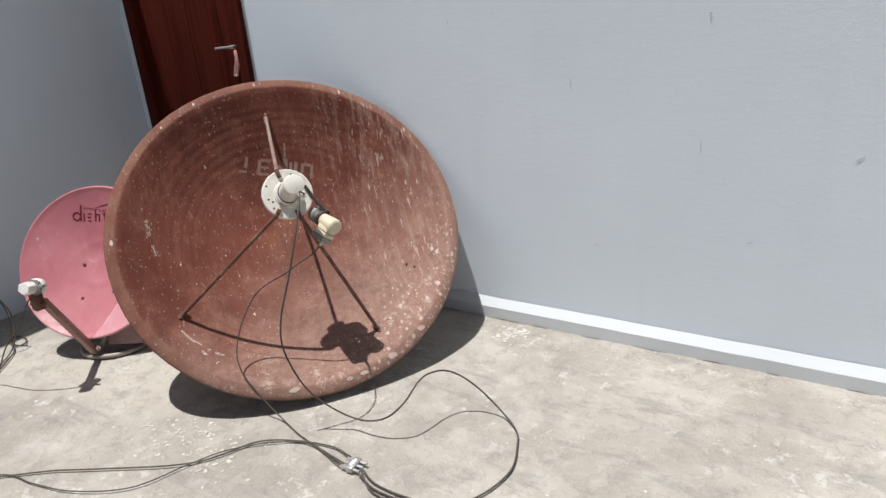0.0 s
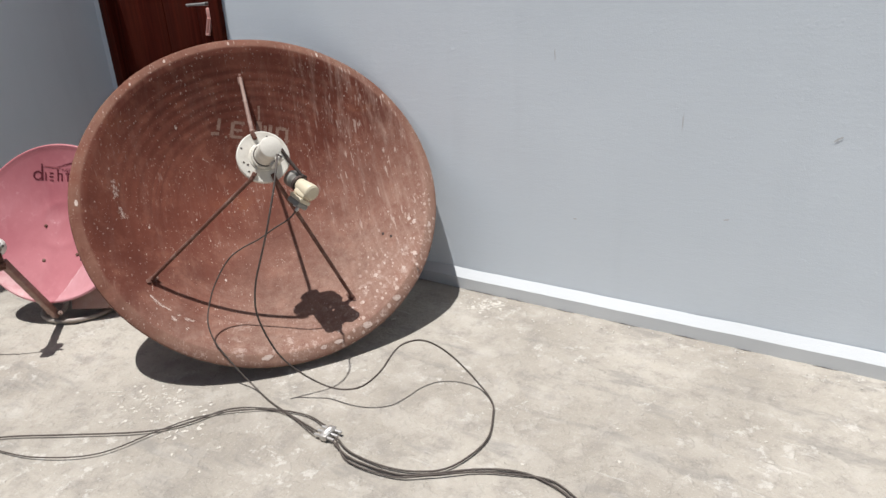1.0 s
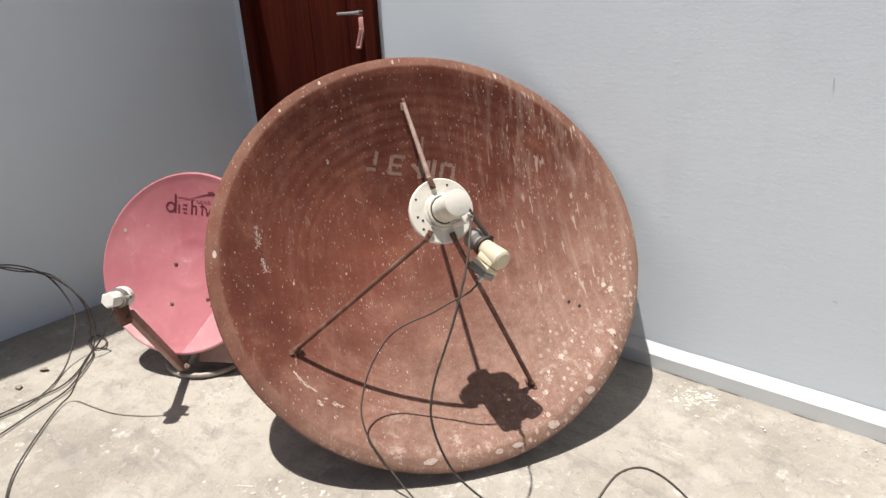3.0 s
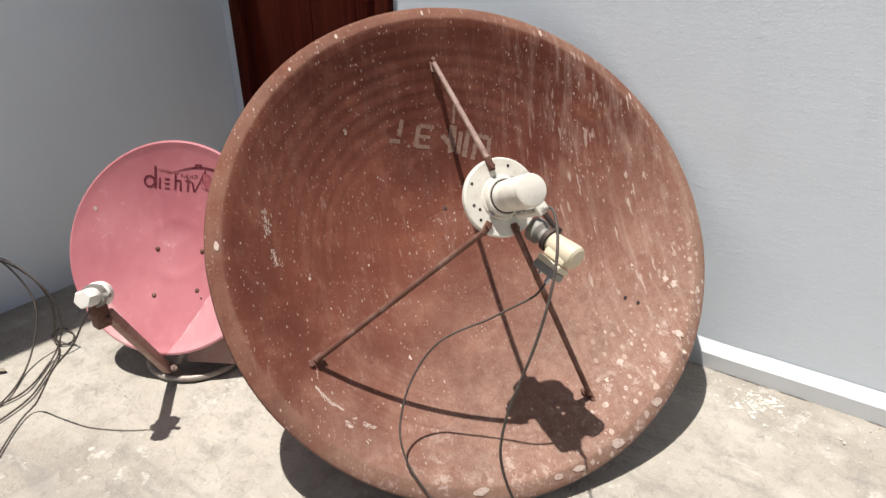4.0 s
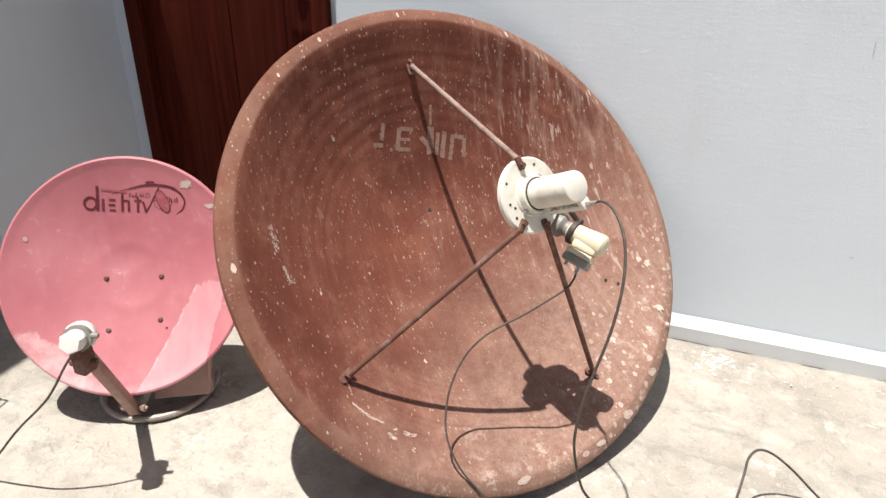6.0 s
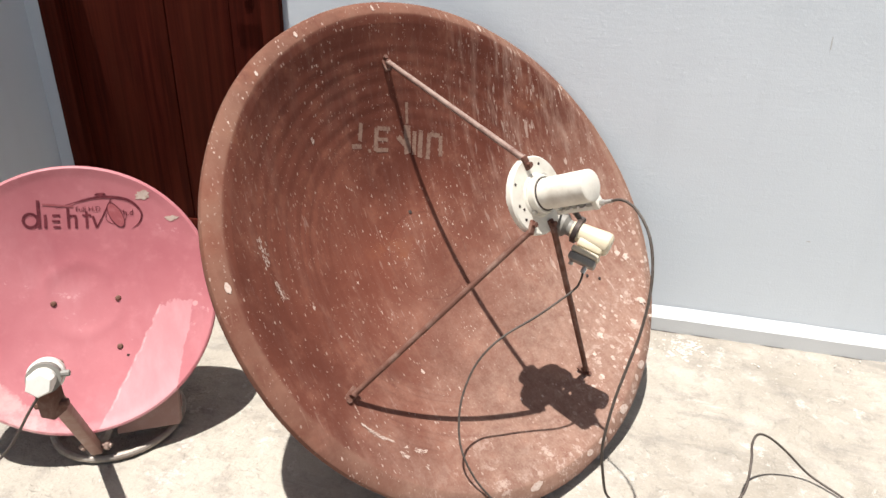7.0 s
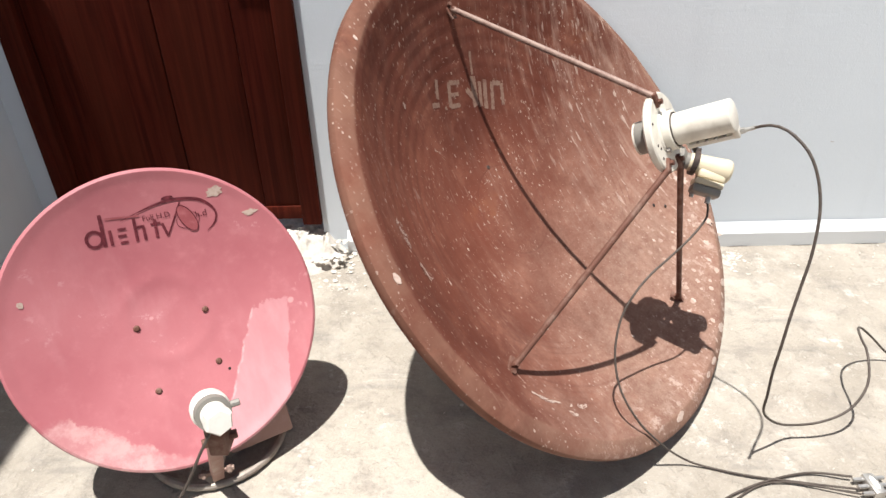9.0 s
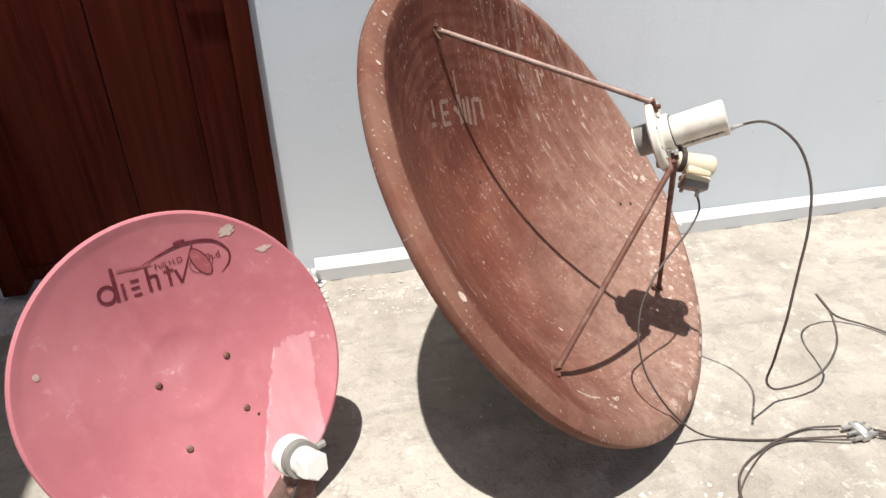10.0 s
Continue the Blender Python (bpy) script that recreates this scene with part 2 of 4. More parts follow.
def pink_dish(name):
    m = Mat(name, 0.5, 0, 0.4)
    u, v = m.axis(0), m.axis(1)
    a, b, c = m.noise(4, 5), m.noise(22, 6, 0.7), m.noise(160, 3)
    col = m.mix(m.step(a, 0.3, 0.7), (0.385, 0.120, 0.140), (0.465, 0.165, 0.185))
    col = m.mix(m.step(b, 0.5, 0.8, (0.0, 0.30)), col, (0.62, 0.27, 0.29))
    col = m.mix(m.step(c, 0.55, 0.8, (0.0, 0.2)), col, (0.42, 0.09, 0.11))
    wob = m.math("MULTIPLY", m.math("SUBTRACT", m.noise(26, 4, 0.7), 0.5), 0.07)
    # a bleached strip with a torn edge
    small = m.math("MULTIPLY", wob, 0.3)
    uu = m.math("ADD", u, small)
    strip = m.math("MULTIPLY", m.step(m.math("ADD", uu, m.math("MULTIPLY", v, -0.58)), 0.190, 0.196), m.step(m.math("ADD", uu, m.math("MULTIPLY", v, -0.28)), 0.257, 0.261, (1.0, 0.0)))
    strip = m.math("MULTIPLY", strip, m.step(m.math("ADD", v, wob), -0.030, -0.024, (1.0, 0.0)))
    rim_line = m.math("MULTIPLY", m.step(m.math("ABSOLUTE", m.math("SUBTRACT", m.math("ADD", uu, m.math("MULTIPLY", v, -0.58)), 0.195)), 0.0, 0.005, (1.0, 0.0)), m.step(m.math("ADD", v, wob), -0.02, -0.03))
    streaks = m.step(m.noise(1.0, 4, 0.6, m.coords((26, 9, 1), (0, 0, -0.35))), 0.35, 0.75, (0.34, 0.52))
    col = m.mix(m.math("MULTIPLY", strip, streaks), col, (0.66, 0.385, 0.41))
    col = m.mix(m.math("MULTIPLY", rim_line, m.step(m.noise(30, 3), 0.40, 0.60, (0.0, 0.45))), col, (0.74, 0.52, 0.52))
    haze = m.math("MULTIPLY", m.step(m.noise(7, 5, 0.65, m.coords((1.6, 0.6, 1))), 0.50, 0.75), 0.18)
    col = m.mix(haze, col, (0.62, 0.33, 0.35))
    # scuffed, chalky patch near the ground
    line = m.math("ADD", m.math("ADD", v, m.math("MULTIPLY", u, 0.87)), wob)
    foot = m.math("MULTIPLY", m.math("MULTIPLY", m.step(line, -0.338, -0.326, (1.0, 0.0)), m.step(m.math("ADD", v, wob), -0.150, -0.125, (1.0, 0.0))), m.step(m.math("ADD", u, m.math("MULTIPLY", wob, 2.0)), -0.12, -0.03, (1.0, 0.25)))
    col = m.mix(m.math("MULTIPLY", foot, m.step(m.noise(30, 5, 0.7), 0.35, 0.65, (0.20, 0.55))), col, (0.68, 0.48, 0.46))
    scuff = m.math("MULTIPLY", m.step(m.noise(40, 5, 0.75), 0.58, 0.66), m.step(m.noise(5, 3), 0.54, 0.68, (0.0, 0.32)))
    col = m.mix(scuff, col, (0.70, 0.46, 0.46))
    chip = m.step(m.math("SUBTRACT", m.voronoi(9), m.step(m.noise(6, 3), 0.58, 0.75, (0.0, 0.12))), 0.0, 0.02, (0.55, 0.0))
    col = m.mix(chip, col, (0.70, 0.42, 0.42))
    return m.done(col, b, 0.12, 0.004, m.step(a, 0.3, 0.8, (0.42, 0.6)))


def mottled(name, base, dirt, rough=0.6, metal=0.0, scale=30.0, amount=0.7, bump=0.2):
    m = Mat(name, rough, metal, 0.4)
    a, b = m.noise(scale, 5, 0.65), m.noise(scale * 5, 3)
    col = m.mix(m.step(a, 0.42, 0.75, (0.0, amount)), base, dirt)
    col = m.mix(m.step(b, 0.55, 0.8, (0.0, amount * 0.4)), col, dirt)
    return m.done(col, a, bump, 0.002)


def door_wood(name):
    m = Mat(name, 0.6, 0, 0.05)
    grain = m.noise(1.0, 6, 0.6, m.coords((60, 60, 2.2)), 0.6)
    broad = m.noise(1.0, 3, 0.5, m.coords((9, 9, 0.8)))
    col = m.mix(m.step(grain, 0.3, 0.7), (0.041, 0.0062, 0.0038), (0.094, 0.0152, 0.0085))
    col = m.mix(m.step(broad, 0.4, 0.7, (0.0, 0.5)), col, (0.080, 0.018, 0.0095))
    return m.done(col, grain, 0.12, 0.002)


M_WALL = wall_paint("wall_paint", (0.745, 0.805, 0.860), (0.700, 0.760, 0.815))
M_BASE = wall_paint("skirting_paint", (0.68, 0.70, 0.71), (0.62, 0.64, 0.65))
M_FLOOR = concrete("cement_floor")
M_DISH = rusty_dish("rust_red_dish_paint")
M_PINK = pink_dish("faded_pink_paint")
M_WOOD = door_wood("stained_door_wood")
M_STRUT = mottled("rusty_rod", (0.13, 0.055, 0.038), (0.30, 0.21, 0.17), 0.7, 0.2, 25, 0.6)
M_PALE = mottled("pale_rod", (0.30, 0.215, 0.18), (0.14, 0.065, 0.05), 0.6, 0.2, 30, 0.9)
M_CREAM = mottled("cream_painted_metal", (0.70, 0.665, 0.59), (0.45, 0.40, 0.33), 0.5, 0.0, 18, 0.55)
M_WHITE = mottled("white_plastic", (0.78, 0.75, 0.70), (0.55, 0.50, 0.44), 0.4, 0.0, 20, 0.4)
M_BEIGE = mottled("beige_plastic", (0.60, 0.53, 0.39), (0.46, 0.39, 0.28), 0.45, 0.0, 18, 0.4)
M_GREY = mottled("grey_plastic", (0.22, 0.21, 0.19), (0.32, 0.30, 0.27), 0.5, 0.0, 25, 0.4)
M_DARK = mottled("dark_clamp", (0.045, 0.035, 0.032), (0.14, 0.09, 0.07), 0.6, 0.3, 40, 0.5)
M_STEEL = mottled("dull_steel", (0.55, 0.54, 0.52), (0.25, 0.20, 0.17), 0.4, 0.8, 50, 0.5)
M_RINGT = mottled("grey_steel_tube", (0.36, 0.32, 0.28), (0.16, 0.10, 0.08), 0.55, 0.3, 30, 0.6)
M_ARM = mottled("brown_arm_tube", (0.29, 0.165, 0.135), (0.44, 0.36, 0.31), 0.6, 0.2, 22, 0.6)
M_CABLE = mottled("black_cable", (0.064, 0.050, 0.042), (0.15, 0.125, 0.108), 0.6, 0.0, 60, 0.4, 0.1)
M_LOGO = mottled("faded_dark_red_ink", (0.10, 0.012, 0.02), (0.30, 0.06, 0.08), 0.55, 0.0, 60, 0.5, 0.0)
M_FADED = mottled("faded_pale_stencil", (0.220, 0.136, 0.101), (0.120, 0.048, 0.034), 0.7, 0.0, 95, 1.0, 0.1)
M_CHIP = mottled("bare_chip", (0.49, 0.39, 0.335), (0.30, 0.175, 0.135), 0.7, 0.0, 120, 0.8)
M_PLATE = mottled("rusted_back_plate", (0.40, 0.25, 0.215), (0.50, 0.37, 0.32), 0.7, 0.0, 14, 0.7)
M_THIN = mottled("worn_thin_ink", (0.30, 0.075, 0.085), (0.42, 0.14, 0.155), 0.55, 0.0, 60, 0.7, 0.0)
M_TAG = mottled("pink_lock_plate", (0.70, 0.38, 0.34), (0.52, 0.25, 0.21), 0.5, 0.0, 40, 0.5)
M_LEAF = mottled("dry_leaf", (0.26, 0.215, 0.165), (0.15, 0.12, 0.09), 0.8, 0.0, 40, 0.6)
M_PLASTER = mottled("broken_cement", (0.58, 0.545, 0.50), (0.33, 0.30, 0.26), 0.9, 0.0, 34, 0.9, 0.7)


# ---- mesh helpers ----
def link_mesh(name, bm, material, smooth=True, angle=35):
    bmesh.ops.recalc_face_normals(bm, faces=bm.faces)
    me = bpy.data.meshes.new(name)
    if smooth:
        for e in bm.edges:
            e.smooth = not (len(e.link_faces) == 2 and e.calc_face_angle(0) > radians(angle))
        for f in bm.faces:
            f.smooth = True
    bm.to_mesh(me)
    bm.free()
    me.materials.append(material)
    return new(name, me)


def part(name, bm, material, parent, label="", smooth=True, m=None):
    ob = link_mesh(name, bm, material, smooth)
    ob.parent = parent
    if m is not None:
        ob.matrix_basis = m
    return tagged(ob, label)


def thing(name, m, label, category, group="", kind=""):
    ob = new(name)
    ob.empty_display_size = 0.05
    ob.matrix_world = m
    return tagged(ob, label, category, group, kind)


def box(lo, hi, bevel=0.0, seg=2, bm=None):
    bm = bm or bmesh.new()
    made = bmesh.ops.create_cube(bm, size=1.0)["verts"]
    lo, hi = Vector(lo), Vector(hi)
    for v in made:
        v.co = Vector(((lo[i] + hi[i]) / 2 + v.co[i] * (hi[i] - lo[i]) for i in range(3)))
    if bevel:
        edges = list({e for v in made for e in v.link_edges})
        bmesh.ops.bevel(bm, geom=edges, offset=bevel, segments=seg, affect="EDGES", profile=0.5)
    return bm


def lathe(profile, seg=48, bm=None, m=None, close=False):
    """Turns a profile of (radius, height) round the z axis."""
    bm = bm or bmesh.new()
    m = m or Matrix()
    rows = []
    for r, z in profile:
        if r < 1e-6:
            rows.append([bm.verts.new(m @ Vector((0, 0, z)))])
        else:
            rows.append([bm.verts.new(m @ Vector((r * math.cos(2 * math.pi * i / seg), r * math.sin(2 * math.pi * i / seg), z))) for i in range(seg)])
    pairs = list(zip(rows, rows[1:])) + ([(rows[-1], rows[0])] if close else [])
    for a, b in pairs:
        for i in range(seg):
            j = (i + 1) % seg
            if len(a) == 1 and len(b) == 1:
                continue
            if len(a) == 1:
                bm.faces.new((a[0], b[i], b[j]))
            elif len(b) == 1:
                bm.faces.new((a[i], a[j], b[0]))
            else:
                bm.faces.new((a[i], a[j], b[j], b[i]))
    return bm


def along(a, b):
    """A pose at a whose z axis points to b."""
    a, b = Vector(a), Vector(b)
    return Matrix.Translation(a) @ (b - a).to_track_quat("Z", "Y").to_matrix().to_4x4()


def rod(a, b, r, r2=None, seg=14, bm=None):
    d = (Vector(b) - Vector(a)).length
    r2 = r if r2 is None else r2
    e = min(r, r2) * 0.2
    return lathe([(0, 0), (r - e, 0), (r, e), (r2, d - e), (r2 - e, d), (0, d)], seg, bm, along(a, b))


def smooth_path(points, step=0.02, closed=False):
    """Points along a smooth curve through the given ones."""
    p = [Vector(q) for q in points]
    out = []
    n = len(p)
    for i in range(n if closed else n - 1):
        a = p[(i - 1) % n] if closed or i else p[0] * 2 - p[1]
        b, c = p[i], p[(i + 1) % n]
        d = p[(i + 2) % n] if closed or i + 2 < n else c * 2 - b
        k = max(2, int((c - b).length / step))
        for s in range(k):
            t = s / k
            out.append(0.5 * (2 * b + (c - a) * t + (2 * a - 5 * b + 4 * c - d) * t * t + (3 * b - a - 3 * c + d) * t ** 3))
    if not closed:
        out.append(p[-1])
    return out


def tube(points, r, seg=8, bm=None, closed=False, step=0.02, floor=True):
    bm = bm or bmesh.new()
    path = smooth_path(points, step, closed)
    if floor:
        path = [Vector((q.x, q.y, max(q.z, r * 0.9))) for q in path]
    n = len(path)
    up = Vector((0.13, 0.21, 0.97)).normalized()
    rows = []
    for i, q in enumerate(path):
        t = (path[(i + 1) % n] - path[i - 1]) if closed else (path[min(i + 1, n - 1)] - path[max(i - 1, 0)])
        t.normalize()
        up = (up - t * up.dot(t)).normalized()
        side = t.cross(up)
        rows.append([bm.verts.new(q + (up * math.cos(2 * math.pi * k / seg) + side * math.sin(2 * math.pi * k / seg)) * r) for k in range(seg)])
    for i in range(n if closed else n - 1):
        a, b = rows[i], rows[(i + 1) % n]
        for k in range(seg):
            bm.faces.new((a[k], a[(k + 1) % seg], b[(k + 1) % seg], b[k]))
    if not closed:
        bm.faces.new(rows[0])
        bm.faces.new(rows[-1])
    return bm


def sheet(outline, depth, surf, bm=None):
    """A thin plate with the given outline, laid on the surface z = surf(x, y), depth thick."""
    bm = bm or bmesh.new()
    top = [bm.verts.new((x, y, surf(x, y) + depth)) for x, y in outline]
    cx, cy = sum(q[0] for q in outline) / len(outline), sum(q[1] for q in outline) / len(outline)
    mid = bm.verts.new((cx, cy, surf(cx, cy) + depth))
    n = len(top)
    low = [bm.verts.new((x, y, surf(x, y) - depth)) for x, y in outline]
    for i in range(n):
        bm.faces.new((top[i], top[(i + 1) % n], mid))
        bm.faces.new((top[(i + 1) % n], top[i], low[i], low[(i + 1) % n]))
    return bm


def band(points, widths, depth, surf, bm=None):
    """A stroke of changing width along points, laid on the surface."""
    bm = bm or bmesh.new()
    p = [Vector((x, y)) for x, y in points]
    rows = []
    for i, q in enumerate(p):
        t = (p[min(i + 1, len(p) - 1)] - p[max(i - 1, 0)]).normalized()
        s = Vector((-t.y, t.x)) * widths[i] * 0.5
        rows.append([bm.verts.new((c.x, c.y, surf(c.x, c.y) + depth)) for c in (q - s, q + s)])
    for a, b in zip(rows, rows[1:]):
        bm.faces.new((a[0], a[1], b[1], b[0]))
    return bm


# ---- the terrace: floor, walls, skirting ----
WALL_Y, LEFT_X, HIGH = 2.125, -2.668, 2.75
FX0, FX1, SILL = -2.592, -1.739, 0.075  # outer sides of the door frame, its sill
DOOR_TOP = 2.13

def floor_z(x, y):
    """The slight unevenness of the cement."""
    return 0.004 * noise.noise((x * 2.2, y * 2.2, 0.3)) + 0.0015 * noise.noise((x * 11, y * 11, 4.0)) - 0.003


bm = bmesh.new()
nx = 140
xs = [-3.0 + 5.0 * i / nx for i in range(nx + 1)]
ys = [-1.0 + 3.3 * i / 90 for i in range(91)]
xs = [-80.0, -20.0] + xs + [6.0, 20.0, 80.0]
ys = [-80.0, -20.0, -4.0] + ys + [20.0, 80.0]
grid = []
for y in ys:
    row = []
    for x in xs:
        z = 0.0
        if -2.9 < x < 1.9 and -0.9 < y < 2.2:
            z = floor_z(x, y)
        row.append(bm.verts.new((x, y, z)))
    grid.append(row)
for a, b in zip(grid, grid[1:]):
    for i in range(len(xs) - 1):
        bm.faces.new((a[i], a[i + 1], b[i + 1], b[i]))
floor = link_mesh("floor", bm, M_FLOOR, True, 80)
tagged(floor, "pale cement terrace floor, stained and splashed with white paint", "floor", kind="structure")

bm = box((FX1, WALL_Y, -0.1), (7.0, WALL_Y + 0.22, HIGH))
box((LEFT_X - 0.2, WALL_Y, -0.1), (FX0, WALL_Y + 0.22, HIGH), bm=bm)
box((FX0, WALL_Y, DOOR_TOP), (FX1, WALL_Y + 0.22, HIGH), bm=bm)
tagged(link_mesh("wall_back", bm, M_WALL, False), "pale blue-grey painted plaster wall in grazing sun", "wall", kind="structure")
tagged(link_mesh("wall_left", box((LEFT_X - 0.2, -6.0, -0.1), (LEFT_X, WALL_Y, HIGH)), M_WALL, False), "pale grey painted plaster side wall in shade", "wall", kind="structure")
tagged(link_mesh("wall_front", box((LEFT_X - 0.2, -6.2, -0.1), (7.0, -6.0, 1.0)), M_WALL, False), "low painted parapet wall of the terrace", "wall", kind="structure")
tagged(link_mesh("wall_right", box((7.0, -6.2, -0.1), (7.2, WALL_Y + 0.22, 1.0)), M_WALL, False), "low painted parapet wall beside the terrace", "wall", kind="structure")

# skirting: an upright face with a sloping ledge on top
bm = bmesh.new()
rows = []
for i in range(121):
    x = -1.660 + 8.64 * (i / 120) ** 1.6
    w = 0.0016 * noise.noise((x * 7, 0, 2))
    rows.append([bm.verts.new((x, y, z)) for y, z in ((2.1 + w, -0.02), (2.1 + w, 0.044 + w), (2.103 + w, 0.049 + w), (2.1225, 0.079 + w * 2), (2.1225, -0.02))])
for a, b in zip(rows, rows[1:]):
    for k in range(4):
        bm.faces.new((a[k], a[k + 1], b[k + 1], b[k]))
bm.faces.new(rows[0])
bm.faces.new(rows[-1])
tagged(link_mesh("baseboard", bm, M_BASE, True, 20), "cement skirting with a sunlit white sloping ledge", "skirting", kind="structure")

joint = bmesh.new()
for k in range(14):
    x0 = -1.62 + 0.21 * k + 0.05 * noise.noise((k * 1.7, 0, 3))
    span = 0.05 + 0.11 * abs(noise.noise((k * 2.3, 1, 5))) * 2
    pts = [(x0 + span * i / 14, 2.0975 - 0.002 * abs(noise.noise((x0 * 9 + i * 0.5, 2, 0)))) for i in range(15)]
    band(pts, [0.0006 + 0.0035 * math.sin(math.pi * i / 14) * (0.6 + noise.noise((i * 0.6, k, 7))) for i in range(15)], 0.0012, floor_z, joint)
part("joint_gap", joint, M_DARK, bpy.data.objects["baseboard"], "dark open joint along the floor")

# ---- door ----
door = thing("door_1", pose(0, 0, 0), "dark red-brown wooden door, closed, with lever handle", "door", kind="structure")
YF = 2.100
YL = YF + 0.036
part("frame_post", box((FX0, YF, 0.09), (FX0 + 0.066, YL + 0.05, DOOR_TOP), 0.004), M_WOOD, door)
part("frame_post", box((FX1 - 0.062, YF, 0.112), (FX1, YL + 0.05, DOOR_TOP), 0.004), M_WOOD, door)
part("frame_head", box((FX0 + 0.066, YF, DOOR_TOP - 0.065), (FX1 - 0.062, YL + 0.05, DOOR_TOP), 0.004), M_WOOD, door)
LX0, LX1 = FX0 + 0.068, FX1 - 0.064
seams = [LX0, -2.153, -1.926, LX1]
for k, (a, b) in enumerate(zip(seams, seams[1:])):
    part("plank", box((a + (0.0022 if k == 1 else 0.0008), YL, SILL + 0.096), (b - (0.0022 if k == 0 else 0.0008), YL + 0.035, DOOR_TOP - 0.068), 0.002), M_WOOD, door)
part("bottom_rail", box((LX0, YL - 0.006, SILL + 0.046), (LX1, YL + 0.035, SILL + 0.094), 0.003), M_WOOD, door)
HX, HZ = -1.822, 1.115
bm = rod((HX, YL + 0.002, HZ), (HX, YL - 0.045, HZ), 0.008)
rod((HX + 0.018, YL - 0.044, HZ + 0.001), (HX - 0.112, YL - 0.042, HZ - 0.003), 0.0065, 0.0055, 12, bm)
part("handle", bm, M_STEEL, door, "steel lever handle")
bm = box((HX - 0.034, YL - 0.008, 1.046), (HX + 0.014, YL + 0.001, 1.098), 0.004)
for x0, z0, x1, z1, w in ((HX - 0.024, 1.056, HX - 0.052, 0.985, 0.011), (HX - 0.006, 1.056, HX - 0.034, 0.985, 0.010), (HX - 0.056, 0.985, HX - 0.030, 0.985, 0.011)):
    rod((x0, YL - 0.006, z0), (x1, YL - 0.006, z1), w * 0.6, w * 0.6, 8, bm)
part("lock_plate", bm, M_TAG, door, "pinkish lock plate with a hanging loop")

# step under the door and the broken cement at its corner
bm = bmesh.new()
bmesh.ops.create_grid(bm, x_segments=190, y_segments=70, size=0.5)
for v in bm.verts:
    x, y = FX0 - 0.2 + (v.co.x + 0.5) * 1.12, 1.90 + (v.co.y + 0.5) * 0.36
    n1, n2 = noise.noise((x * 9, y * 9, 1)), noise.noise((x * 30, y * 30, 6))
    edge = 2.02 + 0.045 * noise.noise((x * 6, 0.5, 0)) - 0.07 * max(0.0, 1 - abs(x + 1.79) / 0.16)
    rise = min(1.0, max(0.0, (y - edge) / 0.035))
    side = min(1.0, max(0.0, (FX1 + 0.075 + 0.02 * n1 - x) / 0.05))
    top = 0.030 + 0.045 * min(1.0, max(0.0, (y - 2.03) / 0.04))
    v.co = Vector((x, y, -0.012 + rise * side * (top + 0.012 + 0.007 * n1 + 0.006 * n2 + 0.004 * noise.noise((x * 75, y * 75, 2)) + 0.006 * (noise.cell((x * 34 + n2, y * 34 + n1, 0.5)) - 0.5))))
tagged(link_mesh("door_step", bm, M_PLASTER, True, 30), "broken pale cement step under the door", "step", kind="structure")


def axes(c, az, el, roll=0.0):
    """A pose at c whose z axis points along azimuth az and elevation el; x stays level."""
    n = Vector((math.sin(az) * math.cos(el), -math.cos(az) * math.cos(el), math.sin(el)))
    u = Vector((0, 0, 1)).cross(n).normalized()
    v = n.cross(u)
    m = Matrix((u, v, n)).transposed().to_4x4()
    return Matrix.Translation(c) @ m @ Matrix.Rotation(roll, 4, "Z")


# ---- the large dish ----
BIG = axes((-1.034, 1.562, 0.512), 0.9281, 0.6789)
BR = 0.620


def dent(x, y):
    """The slight unevenness of the large dish."""
    return 0.0018 * noise.noise((x * 6, y * 6, 3)) + 0.0008 * noise.noise((x * 25, y * 25, 5))


def big_surf(x, y):
    return -0.189 + 0.6224 * (x * x + y * y) + dent(x, y)


big = thing("satellite_dish", BIG, "large rust-red dish with white paint runs, leaning on the wall", "satellite dish")
prof = [(0.0, -0.189)] + [(r, -0.189 + 0.6224 * r * r) for r in [0.02 * i for i in range(1, 29)]]
prof += [(0.563, 0.0083), (0.574, 0.0132), (0.580, 0.0165), (0.583, 0.0172), (0.590, 0.0160), (0.602, 0.0140), (0.611, 0.0112), (0.617, 0.007), (BR, -0.002), (0.618, -0.016), (0.613, -0.023), (0.606, -0.024)]
prof += [(0.597, -0.017), (0.572, -0.006)] + [(r, -0.202 + 0.6224 * r * r) for r in (0.54, 0.48, 0.40, 0.32, 0.24, 0.16, 0.08)] + [(0.0, -0.202)]
bowl = lathe(prof, 128)
for v in bowl.verts:
    x, y = v.co.x, v.co.y
    v.co.z += dent(x, y)
    k = 1 + 0.004 * noise.noise((math.atan2(y, x) * 2.5, 0, 1))
    v.co.x, v.co.y = x * k, y * k
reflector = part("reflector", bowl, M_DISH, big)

# the feed looks a little aside from the dish's axis
RING = Vector((-0.012, 0.002, 0.264))
AXIS = Vector((0.095, -0.235, 0.966)).normalized()
down = Vector((0, -0.779, -0.627))
FY = -(down - AXIS * down.dot(AXIS)).normalized()
FM = Matrix((FY.cross(AXIS), FY, AXIS)).transposed().to_4x4()
FM = Matrix.Translation(RING) @ FM
TILTED = Vector((0.08, -0.26, 0.960)).normalized()
RY = -(down - TILTED * down.dot(TILTED)).normalized()
RM = Matrix.Translation(RING) @ Matrix((RY.cross(TILTED), RY, TILTED)).transposed().to_4x4()
RR = 0.082

